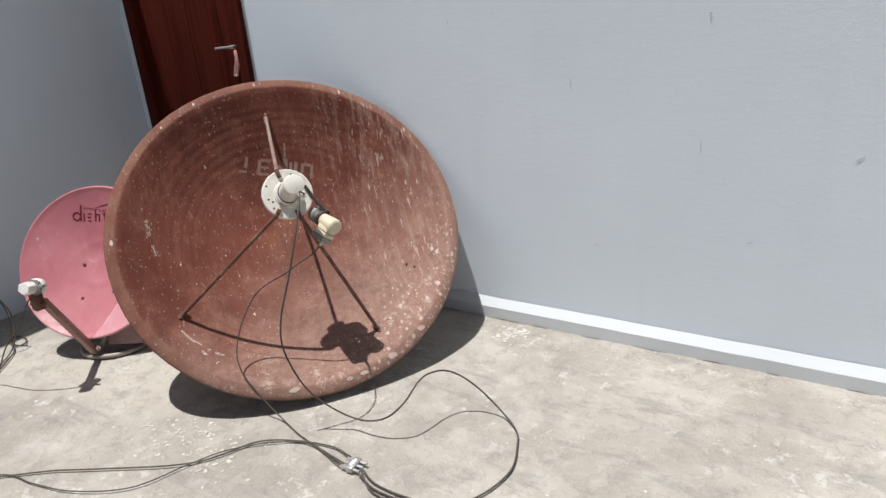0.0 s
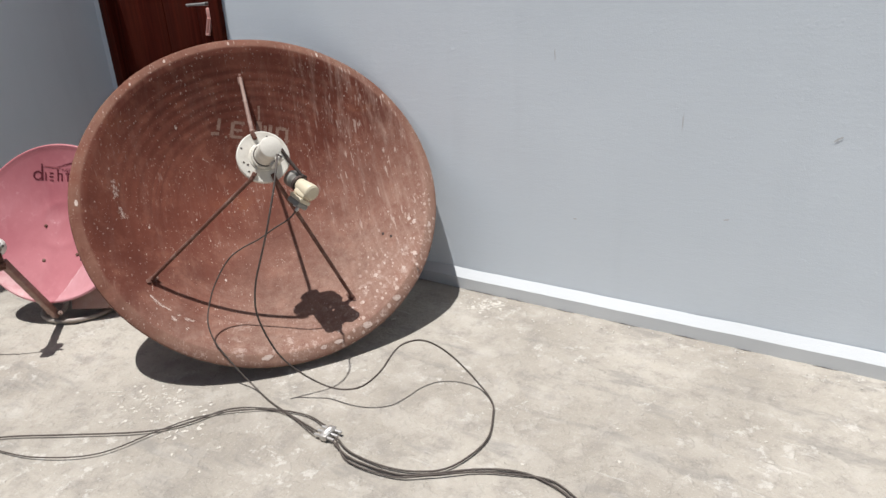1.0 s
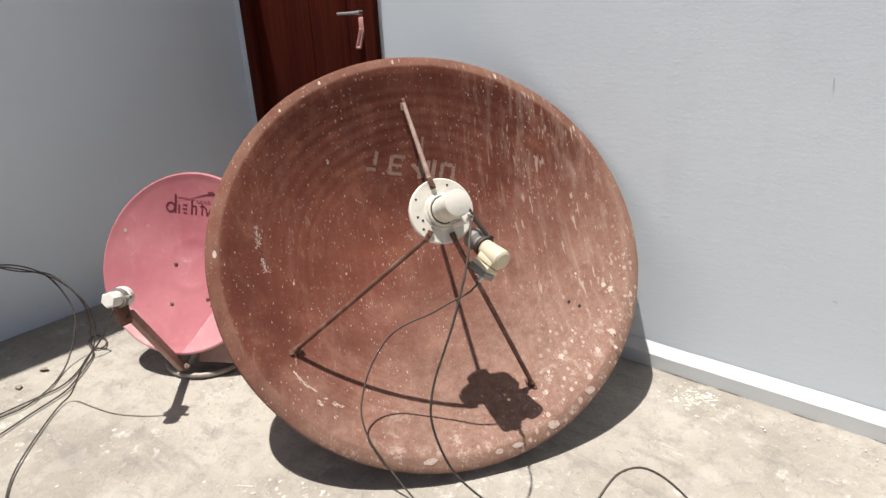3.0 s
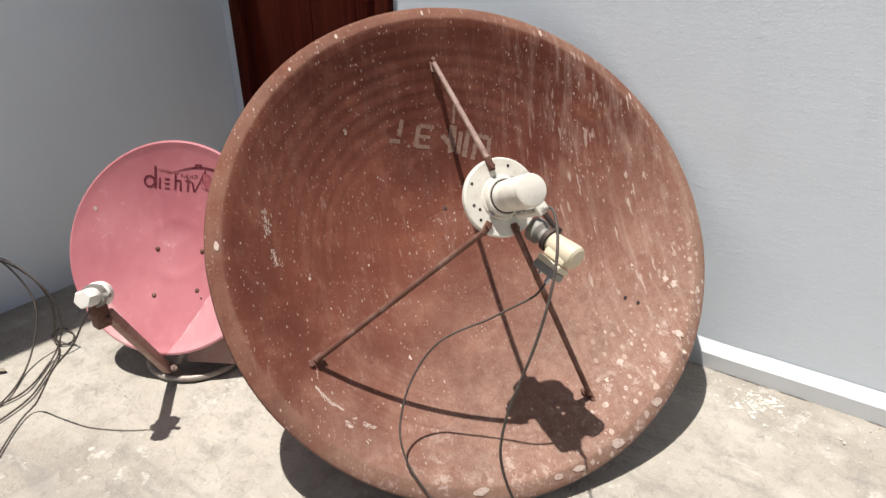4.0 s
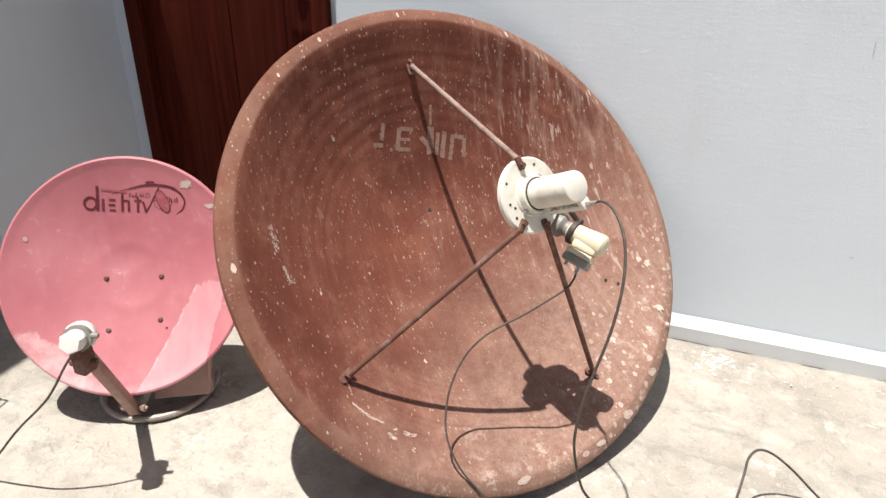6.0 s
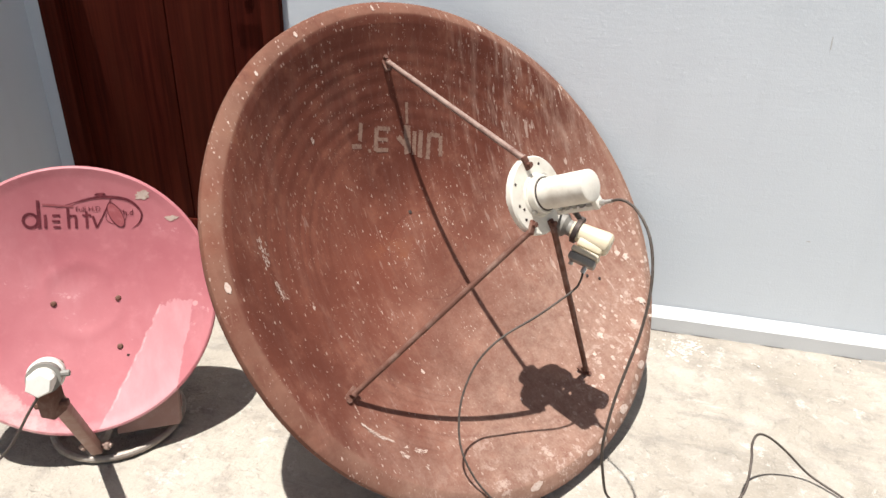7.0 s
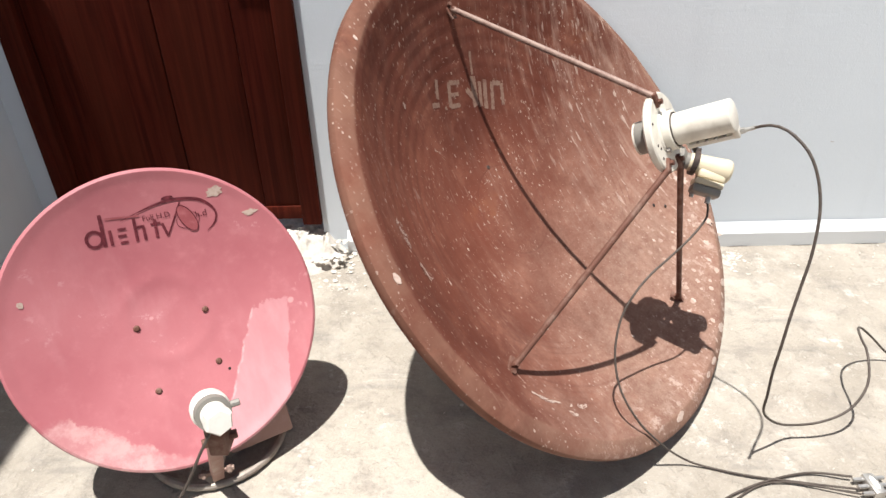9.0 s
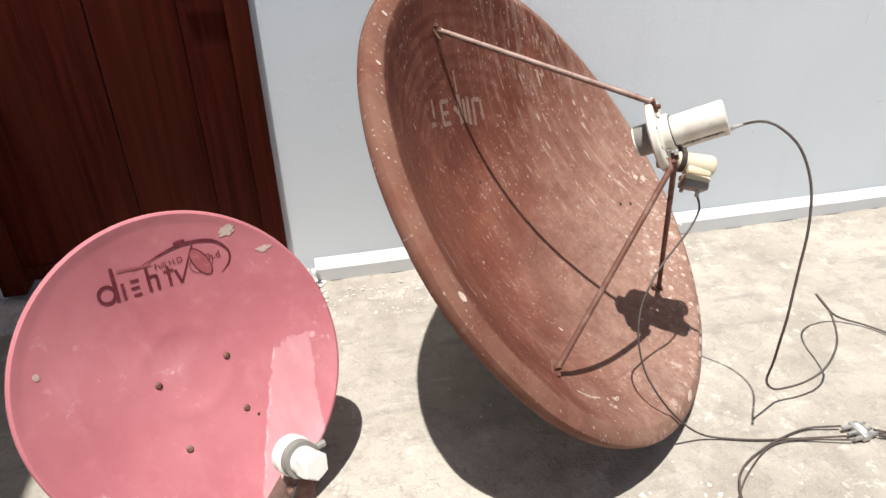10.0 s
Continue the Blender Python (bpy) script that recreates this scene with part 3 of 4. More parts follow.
# struts, their feet and clamps
for foot, ang, pale in (((-0.413, -0.232), radians(230), 0), ((0.003, 0.478), radians(103), 1), ((0.214, -0.428), radians(284), 0)):
    f = Vector((*foot, big_surf(*foot) + 0.012))
    t = RM @ Vector(((RR - 0.002) * math.cos(ang), (RR - 0.002) * math.sin(ang), 0.011))
    strut = part("strut", rod(f, t, 0.0066, seg=12), M_PALE if pale else M_STRUT, big, "pale weathered steel rod" if pale else "rusty steel rod")
    out = Vector((foot[0], foot[1], 0)).normalized()
    mm = Matrix((Vector((-out.y, out.x, 0)), out, Vector((0, 0, 1)))).transposed().to_4x4()
    bm = box((-0.010, -0.020, -0.003), (0.010, 0.020, 0.003), 0.002)
    box((-0.006, -0.014, 0.0), (0.006, 0.004, 0.018), 0.003, bm=bm)
    lathe([(0, 0.012), (0.006, 0.012), (0.006, 0.0)], 6, bm, Matrix.Translation((0, 0.013, 0)))
    part("foot_plate", bm, M_STRUT, strut, "", True, Matrix.Translation((foot[0], foot[1], big_surf(*foot) + 0.003)) @ mm)
    bm = box((-0.018, -0.007, -0.003), (0.012, 0.007, 0.005), 0.002)
    lathe([(0, 0.010), (0.006, 0.010), (0.006, 0.0)], 6, bm, Matrix.Translation((-0.008, 0, 0.002)))
    part("clamp", bm, M_STRUT, strut, "", True, RM @ Matrix.Rotation(ang, 4, "Z") @ Matrix.Translation((RR - 0.006, 0, 0.010)))

# bolts and holes of the bowl
for x, y in ((-0.007, 0.124), (0.390, -0.212), (0.413, -0.232)):
    part("bolt_hole", lathe([(0.0, 0.0015), (0.0045, 0.0015), (0.0055, 0.0)], 10, None, Matrix.Translation((x, y, big_surf(x, y) + 0.0004))), M_DARK, big)

# feed: scalar ring, tube with flat cap, throat, connector rail
feed = part("scalar_ring", lathe([(0.030, -0.010), (RR - 0.004, -0.010), (RR, -0.006), (RR, 0.005), (RR - 0.003, 0.008), (0.046, 0.008), (0.045, 0.0095), (0.043, 0.0115), (0.030, 0.0115)], 64, None, RM, True), M_CREAM, big, "cream painted metal ring")
part("feed_tube", lathe([(0.0, 0.138), (0.0285, 0.138), (0.0312, 0.1365), (0.0322, 0.133), (0.0322, 0.002), (0.028, 0.0)], 48, None, FM), M_CREAM, feed, "cream cylindrical feed with a flat cap")
part("collar", lathe([(0.0325, 0.0275), (0.0385, 0.0275), (0.0400, 0.0255), (0.0400, 0.009), (0.0325, 0.009)], 40, None, FM, True), M_CREAM, feed)
# dark ring added in place of the gap between collar and tube
part("seam_ring", lathe([(0.0318, 0.0295), (0.0352, 0.0295), (0.0352, 0.0277), (0.0318, 0.0277)], 40, None, FM, True), M_DARK, feed, "dark seam ring round the tube")
part("throat", lathe([(0.026, -0.048), (0.033, -0.048), (0.034, -0.045), (0.034, -0.008), (0.026, -0.008)], 40, None, FM, True), M_GREY, feed, "grey waveguide throat")
part("throat_cap", lathe([(0.0, -0.053), (0.030, -0.053), (0.034, -0.051), (0.034, -0.0475), (0.0, -0.0475)], 40, None, FM), M_CREAM, feed)
RAIL = FM @ Matrix.Rotation(radians(24), 4, "Z")
bm = box((-0.009, -0.0445, 0.040), (0.009, -0.0405, 0.130), 0.001)
box((-0.0105, -0.050, 0.036), (-0.0055, -0.0405, 0.134), 0.0012, bm=bm)
box((0.0055, -0.050, 0.036), (0.0105, -0.0405, 0.134), 0.0012, bm=bm)
box((-0.012, -0.051, 0.124), (0.012, -0.026, 0.1365), 0.003, bm=bm)
box((-0.008, -0.0405, 0.034), (0.008, -0.030, 0.040), 0.001, bm=bm)
part("connector_rail", bm, M_CREAM, feed, "cream cast rail", True, RAIL)
for k in range(4):
    part("screw", lathe([(0, 0.0035), (0.003, 0.0035), (0.0035, 0.0)], 8, None, RAIL @ pose(-0.013, -0.034, 0.060 + 0.017 * k, 90, 0, 0)), M_STEEL, feed)
for a in (0.95, 3.9, 5.2):
    bm = lathe([(0, 0.007), (0.0055, 0.007), (0.006, 0.0)], 6, None, RM @ Matrix.Translation((0.042 * math.cos(a), 0.042 * math.sin(a), 0.011)))
    part("screw", bm, M_STEEL, feed)
for a, r in ((3.25, 0.064), (3.45, 0.055), (3.75, 0.066), (2.6, 0.071), (1.2, 0.066)):
    part("ring_hole", lathe([(0, 0.001), (0.0030, 0.001), (0.0034, 0.0)], 8, None, RM @ Matrix.Translation((r * math.cos(a), r * math.sin(a), 0.0078))), M_DARK, feed)
bm = rod(RAIL @ Vector((0.0, -0.043, 0.130)), RAIL @ Vector((0.0, -0.043, 0.146)), 0.0060, 0.0060, 6)
rod(RAIL @ Vector((0.0, -0.043, 0.144)), RAIL @ Vector((0.0, -0.043, 0.164)), 0.0045, 0.0040, 10, bm)
part("connector", bm, M_STEEL, feed, "steel cable connector")

# second, smaller receiver clamped beside the ring; its box hangs below its tube
KUC = Vector((0.0945, -0.1240, 0.2660))
KZ = Vector((0.416, -0.628, 0.658)).normalized()
KX = Vector((-0.0356, -0.0490, -0.0244)).cross(KZ).normalized()
FACING = (BIG.to_3x3().inverted() @ Vector((-0.1, -1.3, 0.6))).normalized()
KUM = Matrix.Translation(KUC) @ Matrix.Rotation(radians(-9), 4, FACING) @ Matrix((KX, KZ.cross(KX), KZ)).transposed().to_4x4() @ Matrix.Scale(1.1, 4)
lnb = part("receiver", lathe([(0, -0.044), (0.0165, -0.044), (0.0185, -0.040), (0.0205, -0.010), (0.0230, 0.016), (0.0238, 0.026), (0.0225, 0.033), (0.018, 0.037), (0.0, 0.038)], 32, None, KUM), M_BEIGE, big, "beige plastic receiver")
bm = box((-0.018, 0.008, -0.022), (0.018, 0.026, 0.029), 0.005)
box((-0.0195, 0.028, -0.026), (0.0195, 0.040, 0.029), 0.003, bm=bm)
part("receiver_box", bm, M_BEIGE, lnb, "", True, KUM)
part("receiver_base", box((-0.019, 0.0405, -0.026), (0.019, 0.056, 0.028), 0.004), M_GREY, lnb, "grey lower case", True, KUM)
bm = rod((-0.012, 0.054, -0.018), (-0.012, 0.064, -0.018), 0.0045, seg=8)
rod((0.0, 0.054, 0.012), (0.0, 0.070, 0.012), 0.005, seg=8, bm=bm)
part("socket", bm, M_STEEL, lnb, "steel socket", True, KUM)
part("feed_cap", lathe([(0.016, -0.040), (0.016, -0.052), (0.024, -0.060), (0.025, -0.078), (0.0, -0.080)], 28, None, KUM), M_GREY, lnb, "grey feed cap")
bm = lathe([(0.0185, -0.039), (0.0245, -0.039), (0.0245, -0.029), (0.0190, -0.029)], 28, None, KUM, True)
rod(KUM @ Vector((0.0, -0.022, -0.034)), RM @ Vector((0.074, -0.022, 0.012)), 0.006, 0.006, 10, bm)
rod(RM @ Vector((0.076, -0.030, 0.013)), RM @ Vector((0.058, 0.016, 0.013)), 0.0065, 0.0055, 8, bm)
bx = box((-0.008, -0.030, -0.040), (0.008, -0.018, -0.028), 0.002)
bmesh.ops.transform(bx, matrix=KUM, verts=bx.verts)
tmp = bpy.data.meshes.new("clamp_block")
bx.to_mesh(tmp)
bx.free()
bm.from_mesh(tmp)
part("bracket", bm, M_DARK, lnb, "dark metal clamp")

# faded stencil marks as plain bars, paint chips on the lip
STENCIL = (
    (-0.095, 0.358, -0.109, 0.319, 0.013), (-0.136, 0.309, -0.107, 0.306, 0.013), (-0.086, 0.297, -0.083, 0.289, 0.009),
    (-0.049, 0.343, -0.066, 0.290, 0.015), (-0.047, 0.342, -0.008, 0.335, 0.012), (-0.056, 0.317, -0.022, 0.311, 0.010), (-0.064, 0.292, -0.026, 0.287, 0.012),
    (0.054, 0.388, 0.046, 0.338, 0.009), (0.046, 0.335, 0.032, 0.268, 0.024), (0.012, 0.313, 0.030, 0.290, 0.016), (0.066, 0.317, 0.050, 0.262, 0.014), (0.086, 0.316, 0.066, 0.252, 0.016),
    (0.110, 0.304, 0.089, 0.242, 0.014), (0.112, 0.301, 0.140, 0.291, 0.013), (0.143, 0.290, 0.130, 0.240, 0.013),
)
for k, (x0, y0, x1, y1, w) in enumerate(STENCIL):
    n = max(6, int(math.hypot(x1 - x0, y1 - y0) / 0.003))
    pts = [(x0 + (x1 - x0) * i / n + 0.0008 * noise.noise((i * 0.7, k, 1)), y0 + (y1 - y0) * i / n) for i in range(n + 1)]
    part("stencil_bar", band(pts, [w * (0.85 + 0.35 * noise.noise((i * 0.9, k * 3.0, 2))) for i in range(n + 1)], 0.0006 + 0.00012 * (k % 4), big_surf), M_FADED, reflector, "faded pale stencil mark")


def splash(points, widths, surf, parent, seed, depth=0.0008):
    """A broken run of small paint flecks along points."""
    path = smooth_path([(x, y, 0) for x, y in points], 0.0009)
    n = len(path) - 1
    r = random.Random(seed)
    bm = bmesh.new()
    for i, q in enumerate(path):
        t = (path[min(i + 1, n)] - path[max(i - 1, 0)]).normalized()
        f = i / n * (len(widths) - 1)
        w = widths[int(f)] + (widths[min(int(f) + 1, len(widths) - 1)] - widths[int(f)]) * (f - int(f))
        if noise.noise((q.x * 40, q.y * 40, seed)) < -0.12:
            continue
        off = r.gauss(0, w * 0.30)
        a, b = r.uniform(0.0010, 0.0052), r.uniform(0.0005, 0.0015)
        ring = []
        for k in range(6):
            c = r.uniform(0.6, 1.2)
            s1, s2 = a * c * math.cos(k * 1.047), b * c * math.sin(k * 1.047) + off
            px, py = q.x + t.x * s1 - t.y * s2, q.y + t.y * s1 + t.x * s2
            ring.append(bm.verts.new((px, py, surf(px, py) + depth + 0.0002 * (i % 3))))
        bm.faces.new(ring)
    tagged(part("paint_run", bm, M_CHIP, parent), "old white paint run", kind="stuff")


def bsurf(x, y):
    return big_surf(x, y) + 0.0003


splash([(-0.482, 0.150), (-0.479, 0.110), (-0.477, 0.060)], [0.006, 0.017, 0.009], bsurf, reflector, 1)
splash([(-0.474, 0.040), (-0.466, 0.0), (-0.456, -0.040)], [0.006, 0.018, 0.006], bsurf, reflector, 2)
splash([(-0.424, -0.290), (-0.400, -0.325), (-0.372, -0.350)], [0.004, 0.008, 0.003], bsurf, reflector, 3)
splash([(-0.372, -0.375), (-0.352, -0.402), (-0.330, -0.428)], [0.006, 0.022, 0.012], bsurf, reflector, 4)
splash([(-0.352, -0.372), (-0.325, -0.395), (-0.300, -0.405)], [0.004, 0.009, 0.003], bsurf, reflector, 5)
splash([(-0.253, 0.335), (-0.252, 0.305)], [0.006, 0.009, 0.002], bsurf, reflector, 6)
splash([(-0.371, 0.330), (-0.370, 0.308)], [0.005, 0.007, 0.003], bsurf, reflector, 7)
for k, (x, y, w) in enumerate(((0.463, -0.331, 0.022), (0.412, -0.372, 0.017), (0.317, -0.369, 0.018), (0.500, -0.205, 0.020), (0.488, -0.186, 0.014), (0.372, -0.300, 0.010), (0.430, -0.130, 0.009), (0.301, -0.432, 0.012), (0.244, -0.460, 0.013), (0.315, -0.288, 0.009), (0.073, -0.436, 0.006), (0.017, -0.418, 0.008), (-0.186, -0.258, 0.011), (-0.397, -0.033, 0.009), (-0.243, -0.008, 0.007), (0.360, -0.330, 0.012), (0.430, -0.300, 0.010), (0.455, -0.375, 0.011), (0.375, -0.410, 0.013), (0.270, -0.405, 0.012), (0.480, -0.270, 0.009), (0.205, -0.470, 0.010))):
    ring = []
    for i in range(14):
        a = 2 * math.pi * i / 14
        q = 1 + 0.9 * noise.noise((math.cos(a) * 2.3 + k * 3.1, math.sin(a) * 2.3, k))
        ring.append((x + w * 0.34 * q * math.cos(a), y + w * 0.50 * q * math.sin(a)))
    part("paint_spot", sheet(ring, 0.0006, bsurf), M_CHIP, reflector, "old white paint spot")


def lip(x, y):
    return 0.0178 - 0.165 * abs((x * x + y * y) ** 0.5 - 0.582) + dent(x, y)


for ang, r, w, l in ((3.06, 0.592, 0.011, 0.022), (2.0, 0.597, 0.008, 0.014), (2.25, 0.594, 0.006, 0.012), (1.6, 0.596, 0.006, 0.016), (1.05, 0.595, 0.008, 0.020), (0.55, 0.597, 0.006, 0.02), (-1.17, 0.594, 0.034, 0.020), (-1.36, 0.594, 0.032, 0.012), (-1.45, 0.592, 0.022, 0.012), (-1.76, 0.590, 0.036, 0.016), (-0.93, 0.594, 0.030, 0.018), (-0.4, 0.594, 0.010, 0.018)):
    cx, cy = r * math.cos(ang), r * math.sin(ang)
    ring = []
    for i in range(16):
        t = 2 * math.pi * i / 16
        k = 1 + 0.4 * noise.noise((math.cos(t) * 2 + ang, math.sin(t) * 2, 3))
        ring.append((cx + w / 2 * k * math.cos(t + ang), cy + l / 2 * k * math.sin(t + ang)))
    part("paint_chip", sheet(ring, 0.001, lip), M_CHIP, reflector, "bare pale paint chip")

# ---- the small pink dish ----
PINK = axes((-1.896, 1.262, 0.363), 0.5349, 0.4953)
PA, PB = 0.3070, 0.3130


def pink_surf(x, y):
    r2 = x * x + (y * PA / PB) ** 2
    return -0.048 + 0.62 * r2 + 0.0016 * math.exp(-((r2 ** 0.5 - 0.085) / 0.012) ** 2)


pink = thing("satellite_dish", PINK, "small faded pink dish with dark red logo, standing on the floor", "satellite dish")
prof = [(0.0, 0.0)] + [(0.012 * i, 0.62 * (0.012 * i) ** 2) for i in range(1, 25)]
prof += [(0.294, 0.0548), (0.3000, 0.0572), (0.3045, 0.0558), (0.3068, 0.0515), (0.3055, 0.0425), (0.3015, 0.0405), (0.2985, 0.0445)]
prof += [(r, 0.62 * r * r - 0.006) for r in (0.285, 0.25, 0.2, 0.15, 0.1, 0.05)] + [(0.0, -0.006)]
bowl = lathe([(r, z - 0.048) for r, z in prof], 112)
for v in bowl.verts:
    k = (v.co.x ** 2 + v.co.y ** 2) ** 0.5
    v.co.y *= PB / PA
    v.co.z += 0.0016 * math.exp(-((k - 0.085) / 0.012) ** 2)
reflector2 = part("reflector", bowl, M_PINK, pink)
for x, y in ((-0.062, -0.004), (0.078, -0.008), (-0.059, -0.142), (0.072, -0.124)):
    part("bolt", lathe([(0, 0.0045), (0.004, 0.0045), (0.0068, 0.002), (0.007, 0.0)], 14, None, Matrix.Translation((x, y, pink_surf(x, y)))), M_STRUT, pink, "rusty bolt head")
part("hole", lathe([(0, 0.001), (0.003, 0.001), (0.0035, 0.0)], 8, None, Matrix.Translation((0.088, -0.147, pink_surf(0.088, -0.147)))), M_DARK, pink)

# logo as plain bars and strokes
TURN_L = -0.0875


def ink(x, y):
    """A point of the logo: along and above its base line."""
    return (-0.106 + x * math.cos(TURN_L) - y * math.sin(TURN_L), 0.179 + x * math.sin(TURN_L) + y * math.cos(TURN_L))


def psurf(x, y):
    return pink_surf(x, y) + 0.0006


for x0, x1, y0, h in ((0.034, 0.041, 0.0, 0.064), (0.0475, 0.0535, 0.0, 0.031), (0.066, 0.081, 0.0, 0.005), (0.064, 0.080, 0.0135, 0.005), (0.065, 0.081, 0.027, 0.005), (0.095, 0.101, 0.0, 0.047), (0.100, 0.116, 0.026, 0.005), (0.111, 0.117, 0.0, 0.027), (0.134, 0.140, 0.0, 0.039), (0.128, 0.147, 0.027, 0.005)):
    pts = [ink((x0 + x1) / 2, y0 + h * i / 8) for i in range(9)]
    part("logo_bar", band(pts, [x1 - x0] * 9, 0.0007, psurf), M_LOGO, reflector2, "faded dark red logo bar")
pts = [ink(0.046 + 0.064 * i / 12, 0.0545 - 0.004 * i / 12) for i in range(13)]
part("logo_bar", band(pts, [0.0034 + 0.001 * (i % 2) for i in range(13)], 0.0007, psurf), M_THIN, reflector2, "worn thin pinkish logo bar")
ring = [ink(0.0205 + 0.0145 * math.cos(a), 0.0175 + 0.0155 * math.sin(a)) for a in [2 * math.pi * i / 28 for i in range(29)]]
part("logo_ring", band(ring, [0.006] * 29, 0.0006, psurf), M_LOGO, reflector2, "faded dark red logo ring")
for a, b, w in (((0.150, 0.028), (0.158, 0.0), 0.006), ((0.158, 0.0), (0.192, 0.066), 0.003)):
    pts = [ink(a[0] + (b[0] - a[0]) * i / 8, a[1] + (b[1] - a[1]) * i / 8) for i in range(9)]
    part("logo_bar", band(pts, [w] * 9, 0.0007, psurf), M_LOGO, reflector2, "faded dark red logo bar")
arc = [(q.x, q.y) for q in smooth_path([(-0.029, 0.218, 0), (0.008, 0.227, 0), (0.053, 0.235, 0), (0.096, 0.233, 0), (0.133, 0.220, 0), (0.154, 0.192, 0), (0.148, 0.169, 0), (0.129, 0.155, 0)], 0.005)]
part("logo_stroke", band(arc, [0.0012 + 0.0052 * math.sin(math.pi * (i / (len(arc) - 1)) ** 1.4) for i in range(len(arc))], 0.0007, psurf), M_LOGO, reflector2, "faded dark red logo stroke")
ring = []
for i in range(24):
    a = 2 * math.pi * i / 24
    lx, ly = 0.014 * math.cos(a), 0.031 * math.sin(a)
    ring.append((0.097 + lx * math.cos(0.38) - ly * math.sin(0.38), 0.191 + lx * math.sin(0.38) + ly * math.cos(0.38)))
part("logo_oval", sheet(ring, 0.0008, psurf), M_THIN, reflector2, "worn dark pink logo oval")
part("logo_ring", band(ring + ring[:1], [0.0018] * 25, 0.0012, psurf), M_LOGO, reflector2, "faded dark red logo ring")
ring = [(0.069 + 0.012 * math.cos(a), 0.242 + 0.0035 * math.sin(a)) for a in [2 * math.pi * i / 12 for i in range(12)]]
part("logo_oval", sheet(ring, 0.0008, psurf), M_LOGO, reflector2, "faded dark red logo oval")
for k in range(2):
    ring = [(0.097 + (0.016 + 0.003 * k) * math.cos(a) * 1.2, 0.187 + 0.017 * math.sin(a)) for a in [2 * math.pi * i / 28 + 0.4 for i in range(29)]]
part("logo_ring", band(ring, [0.0012] * 29, 0.0006, psurf), M_LOGO, reflector2, "faded dark red logo ring")


def wording(text, size, x, y, turn):
    """Small words laid flat on the pink dish."""
    cu = bpy.data.curves.new("words", "FONT")
    cu.body, cu.size = text, size
    tmp = new("words", cu)
    me = bpy.data.meshes.new_from_object(tmp.evaluated_get(bpy.context.evaluated_depsgraph_get()))
    bpy.data.objects.remove(tmp)
    for v in me.vertices:
        px, py = x + v.co.x * math.cos(turn) - v.co.y * math.sin(turn), y + v.co.x * math.sin(turn) + v.co.y * math.cos(turn)
        v.co = (px, py, psurf(px, py) + 0.0009)
    me.materials.append(M_LOGO)
    ob = new("words", me)
    ob.parent = reflector2
    tagged(ob, "small faded dark red words")


wording("Full H.D", 0.0162, 0.011, 0.207, -0.07)
wording("h.d", 0.0195, 0.113, 0.188, -0.05)
wob = [(0.162, 0.231, 0.026, 0.018), (0.221, 0.170, 0.024, 0.011), (-0.240, 0.108, 0.008, 0.012)]
for k, (x, y, w, h) in enumerate(wob):
    ring = []
    for i in range(22):
        a = 2 * math.pi * i / 22
        q = 1 + 0.55 * noise.noise((math.cos(a) * 2.5 + k * 9, math.sin(a) * 2.5, 2))
        ring.append((x + w * 0.6 * q * math.cos(a), y + h * 0.6 * q * math.sin(a)))
    part("paint_chip", sheet(ring, 0.0005, psurf), M_CHIP, reflector2, "bare pale paint chip")

# its stand: a steel hoop on the floor, a bracket behind, the arm and the receiver; set out in the room's axes
INV = PINK.inverted()


def room(bm):
    bmesh.ops.transform(bm, matrix=INV, verts=bm.verts)
    return bm


hc, hr = Vector((-1.866, 1.275, 0.011)), 0.150
hoop = part("hoop", room(tube([hc + Vector((hr * math.cos(a), hr * math.sin(a), 0)) for a in [2 * math.pi * i / 16 for i in range(16)]], 0.0095, 10, None, True, 0.02, False)), M_RINGT, pink, "grey steel base hoop")
back = PINK @ Vector((0.02, -0.07, -0.052))
bm = rod((hc.x + 0.02, hc.y + 0.09, 0.015), back + Vector((-0.01, 0.10, -0.02)), 0.019, seg=20)
part("post", room(bm), M_RINGT, pink, "grey steel post")
part("cross_bar", room(rod(hc + Vector((-0.14, 0.05, 0.002)), hc + Vector((0.145, 0.04, 0.002)), 0.011)), M_RINGT, pink)
bm = box((-0.075, -0.19, -0.106), (0.095, 0.02, -0.062), 0.006)
box((0.086, -0.285, -0.150), (0.094, -0.10, -0.050), 0.002, bm=bm)
box((-0.080, -0.245, -0.135), (-0.072, -0.10, -0.050), 0.002, bm=bm)
part("bracket", bm, M_RINGT, pink, "folded grey steel mounting bracket")
bm = box((0.040, -0.336, -0.118), (0.184, -0.120, -0.056), 0.005)
box((0.186, -0.300, -0.100), (0.189, -0.270, -0.090), 0.001, bm=bm)
part("back_plate", bm, M_PLATE, pink, "rusty pinkish folded back plate")
arm0, arm1 = Vector((-1.822, 1.135, 0.040)), Vector((-1.722, 0.972, 0.345))
m = along(arm0, arm1)
bm = box((-0.0125, -0.0125, -0.01), (0.0125, 0.0125, (arm1 - arm0).length), 0.003)
bmesh.ops.transform(bm, matrix=m, verts=bm.verts)
arm = part("arm", room(bm), M_ARM, pink, "brown square steel arm")
bm = rod(arm0 + Vector((0.035, 0.012, 0.008)), arm0 + Vector((-0.035, -0.012, 0.008)), 0.006, seg=8)
rod(arm0 + Vector((0.03, 0.010, 0.008)), arm0 + Vector((0.02, 0.007, 0.008)), 0.011, seg=6, bm=bm)
rod(arm0 + Vector((-0.03, -0.010, 0.008)), arm0 + Vector((-0.02, -0.007, 0.008)), 0.011, seg=6, bm=bm)
part("arm_bolt", room(bm), M_PALE, arm, "pale steel bolt")
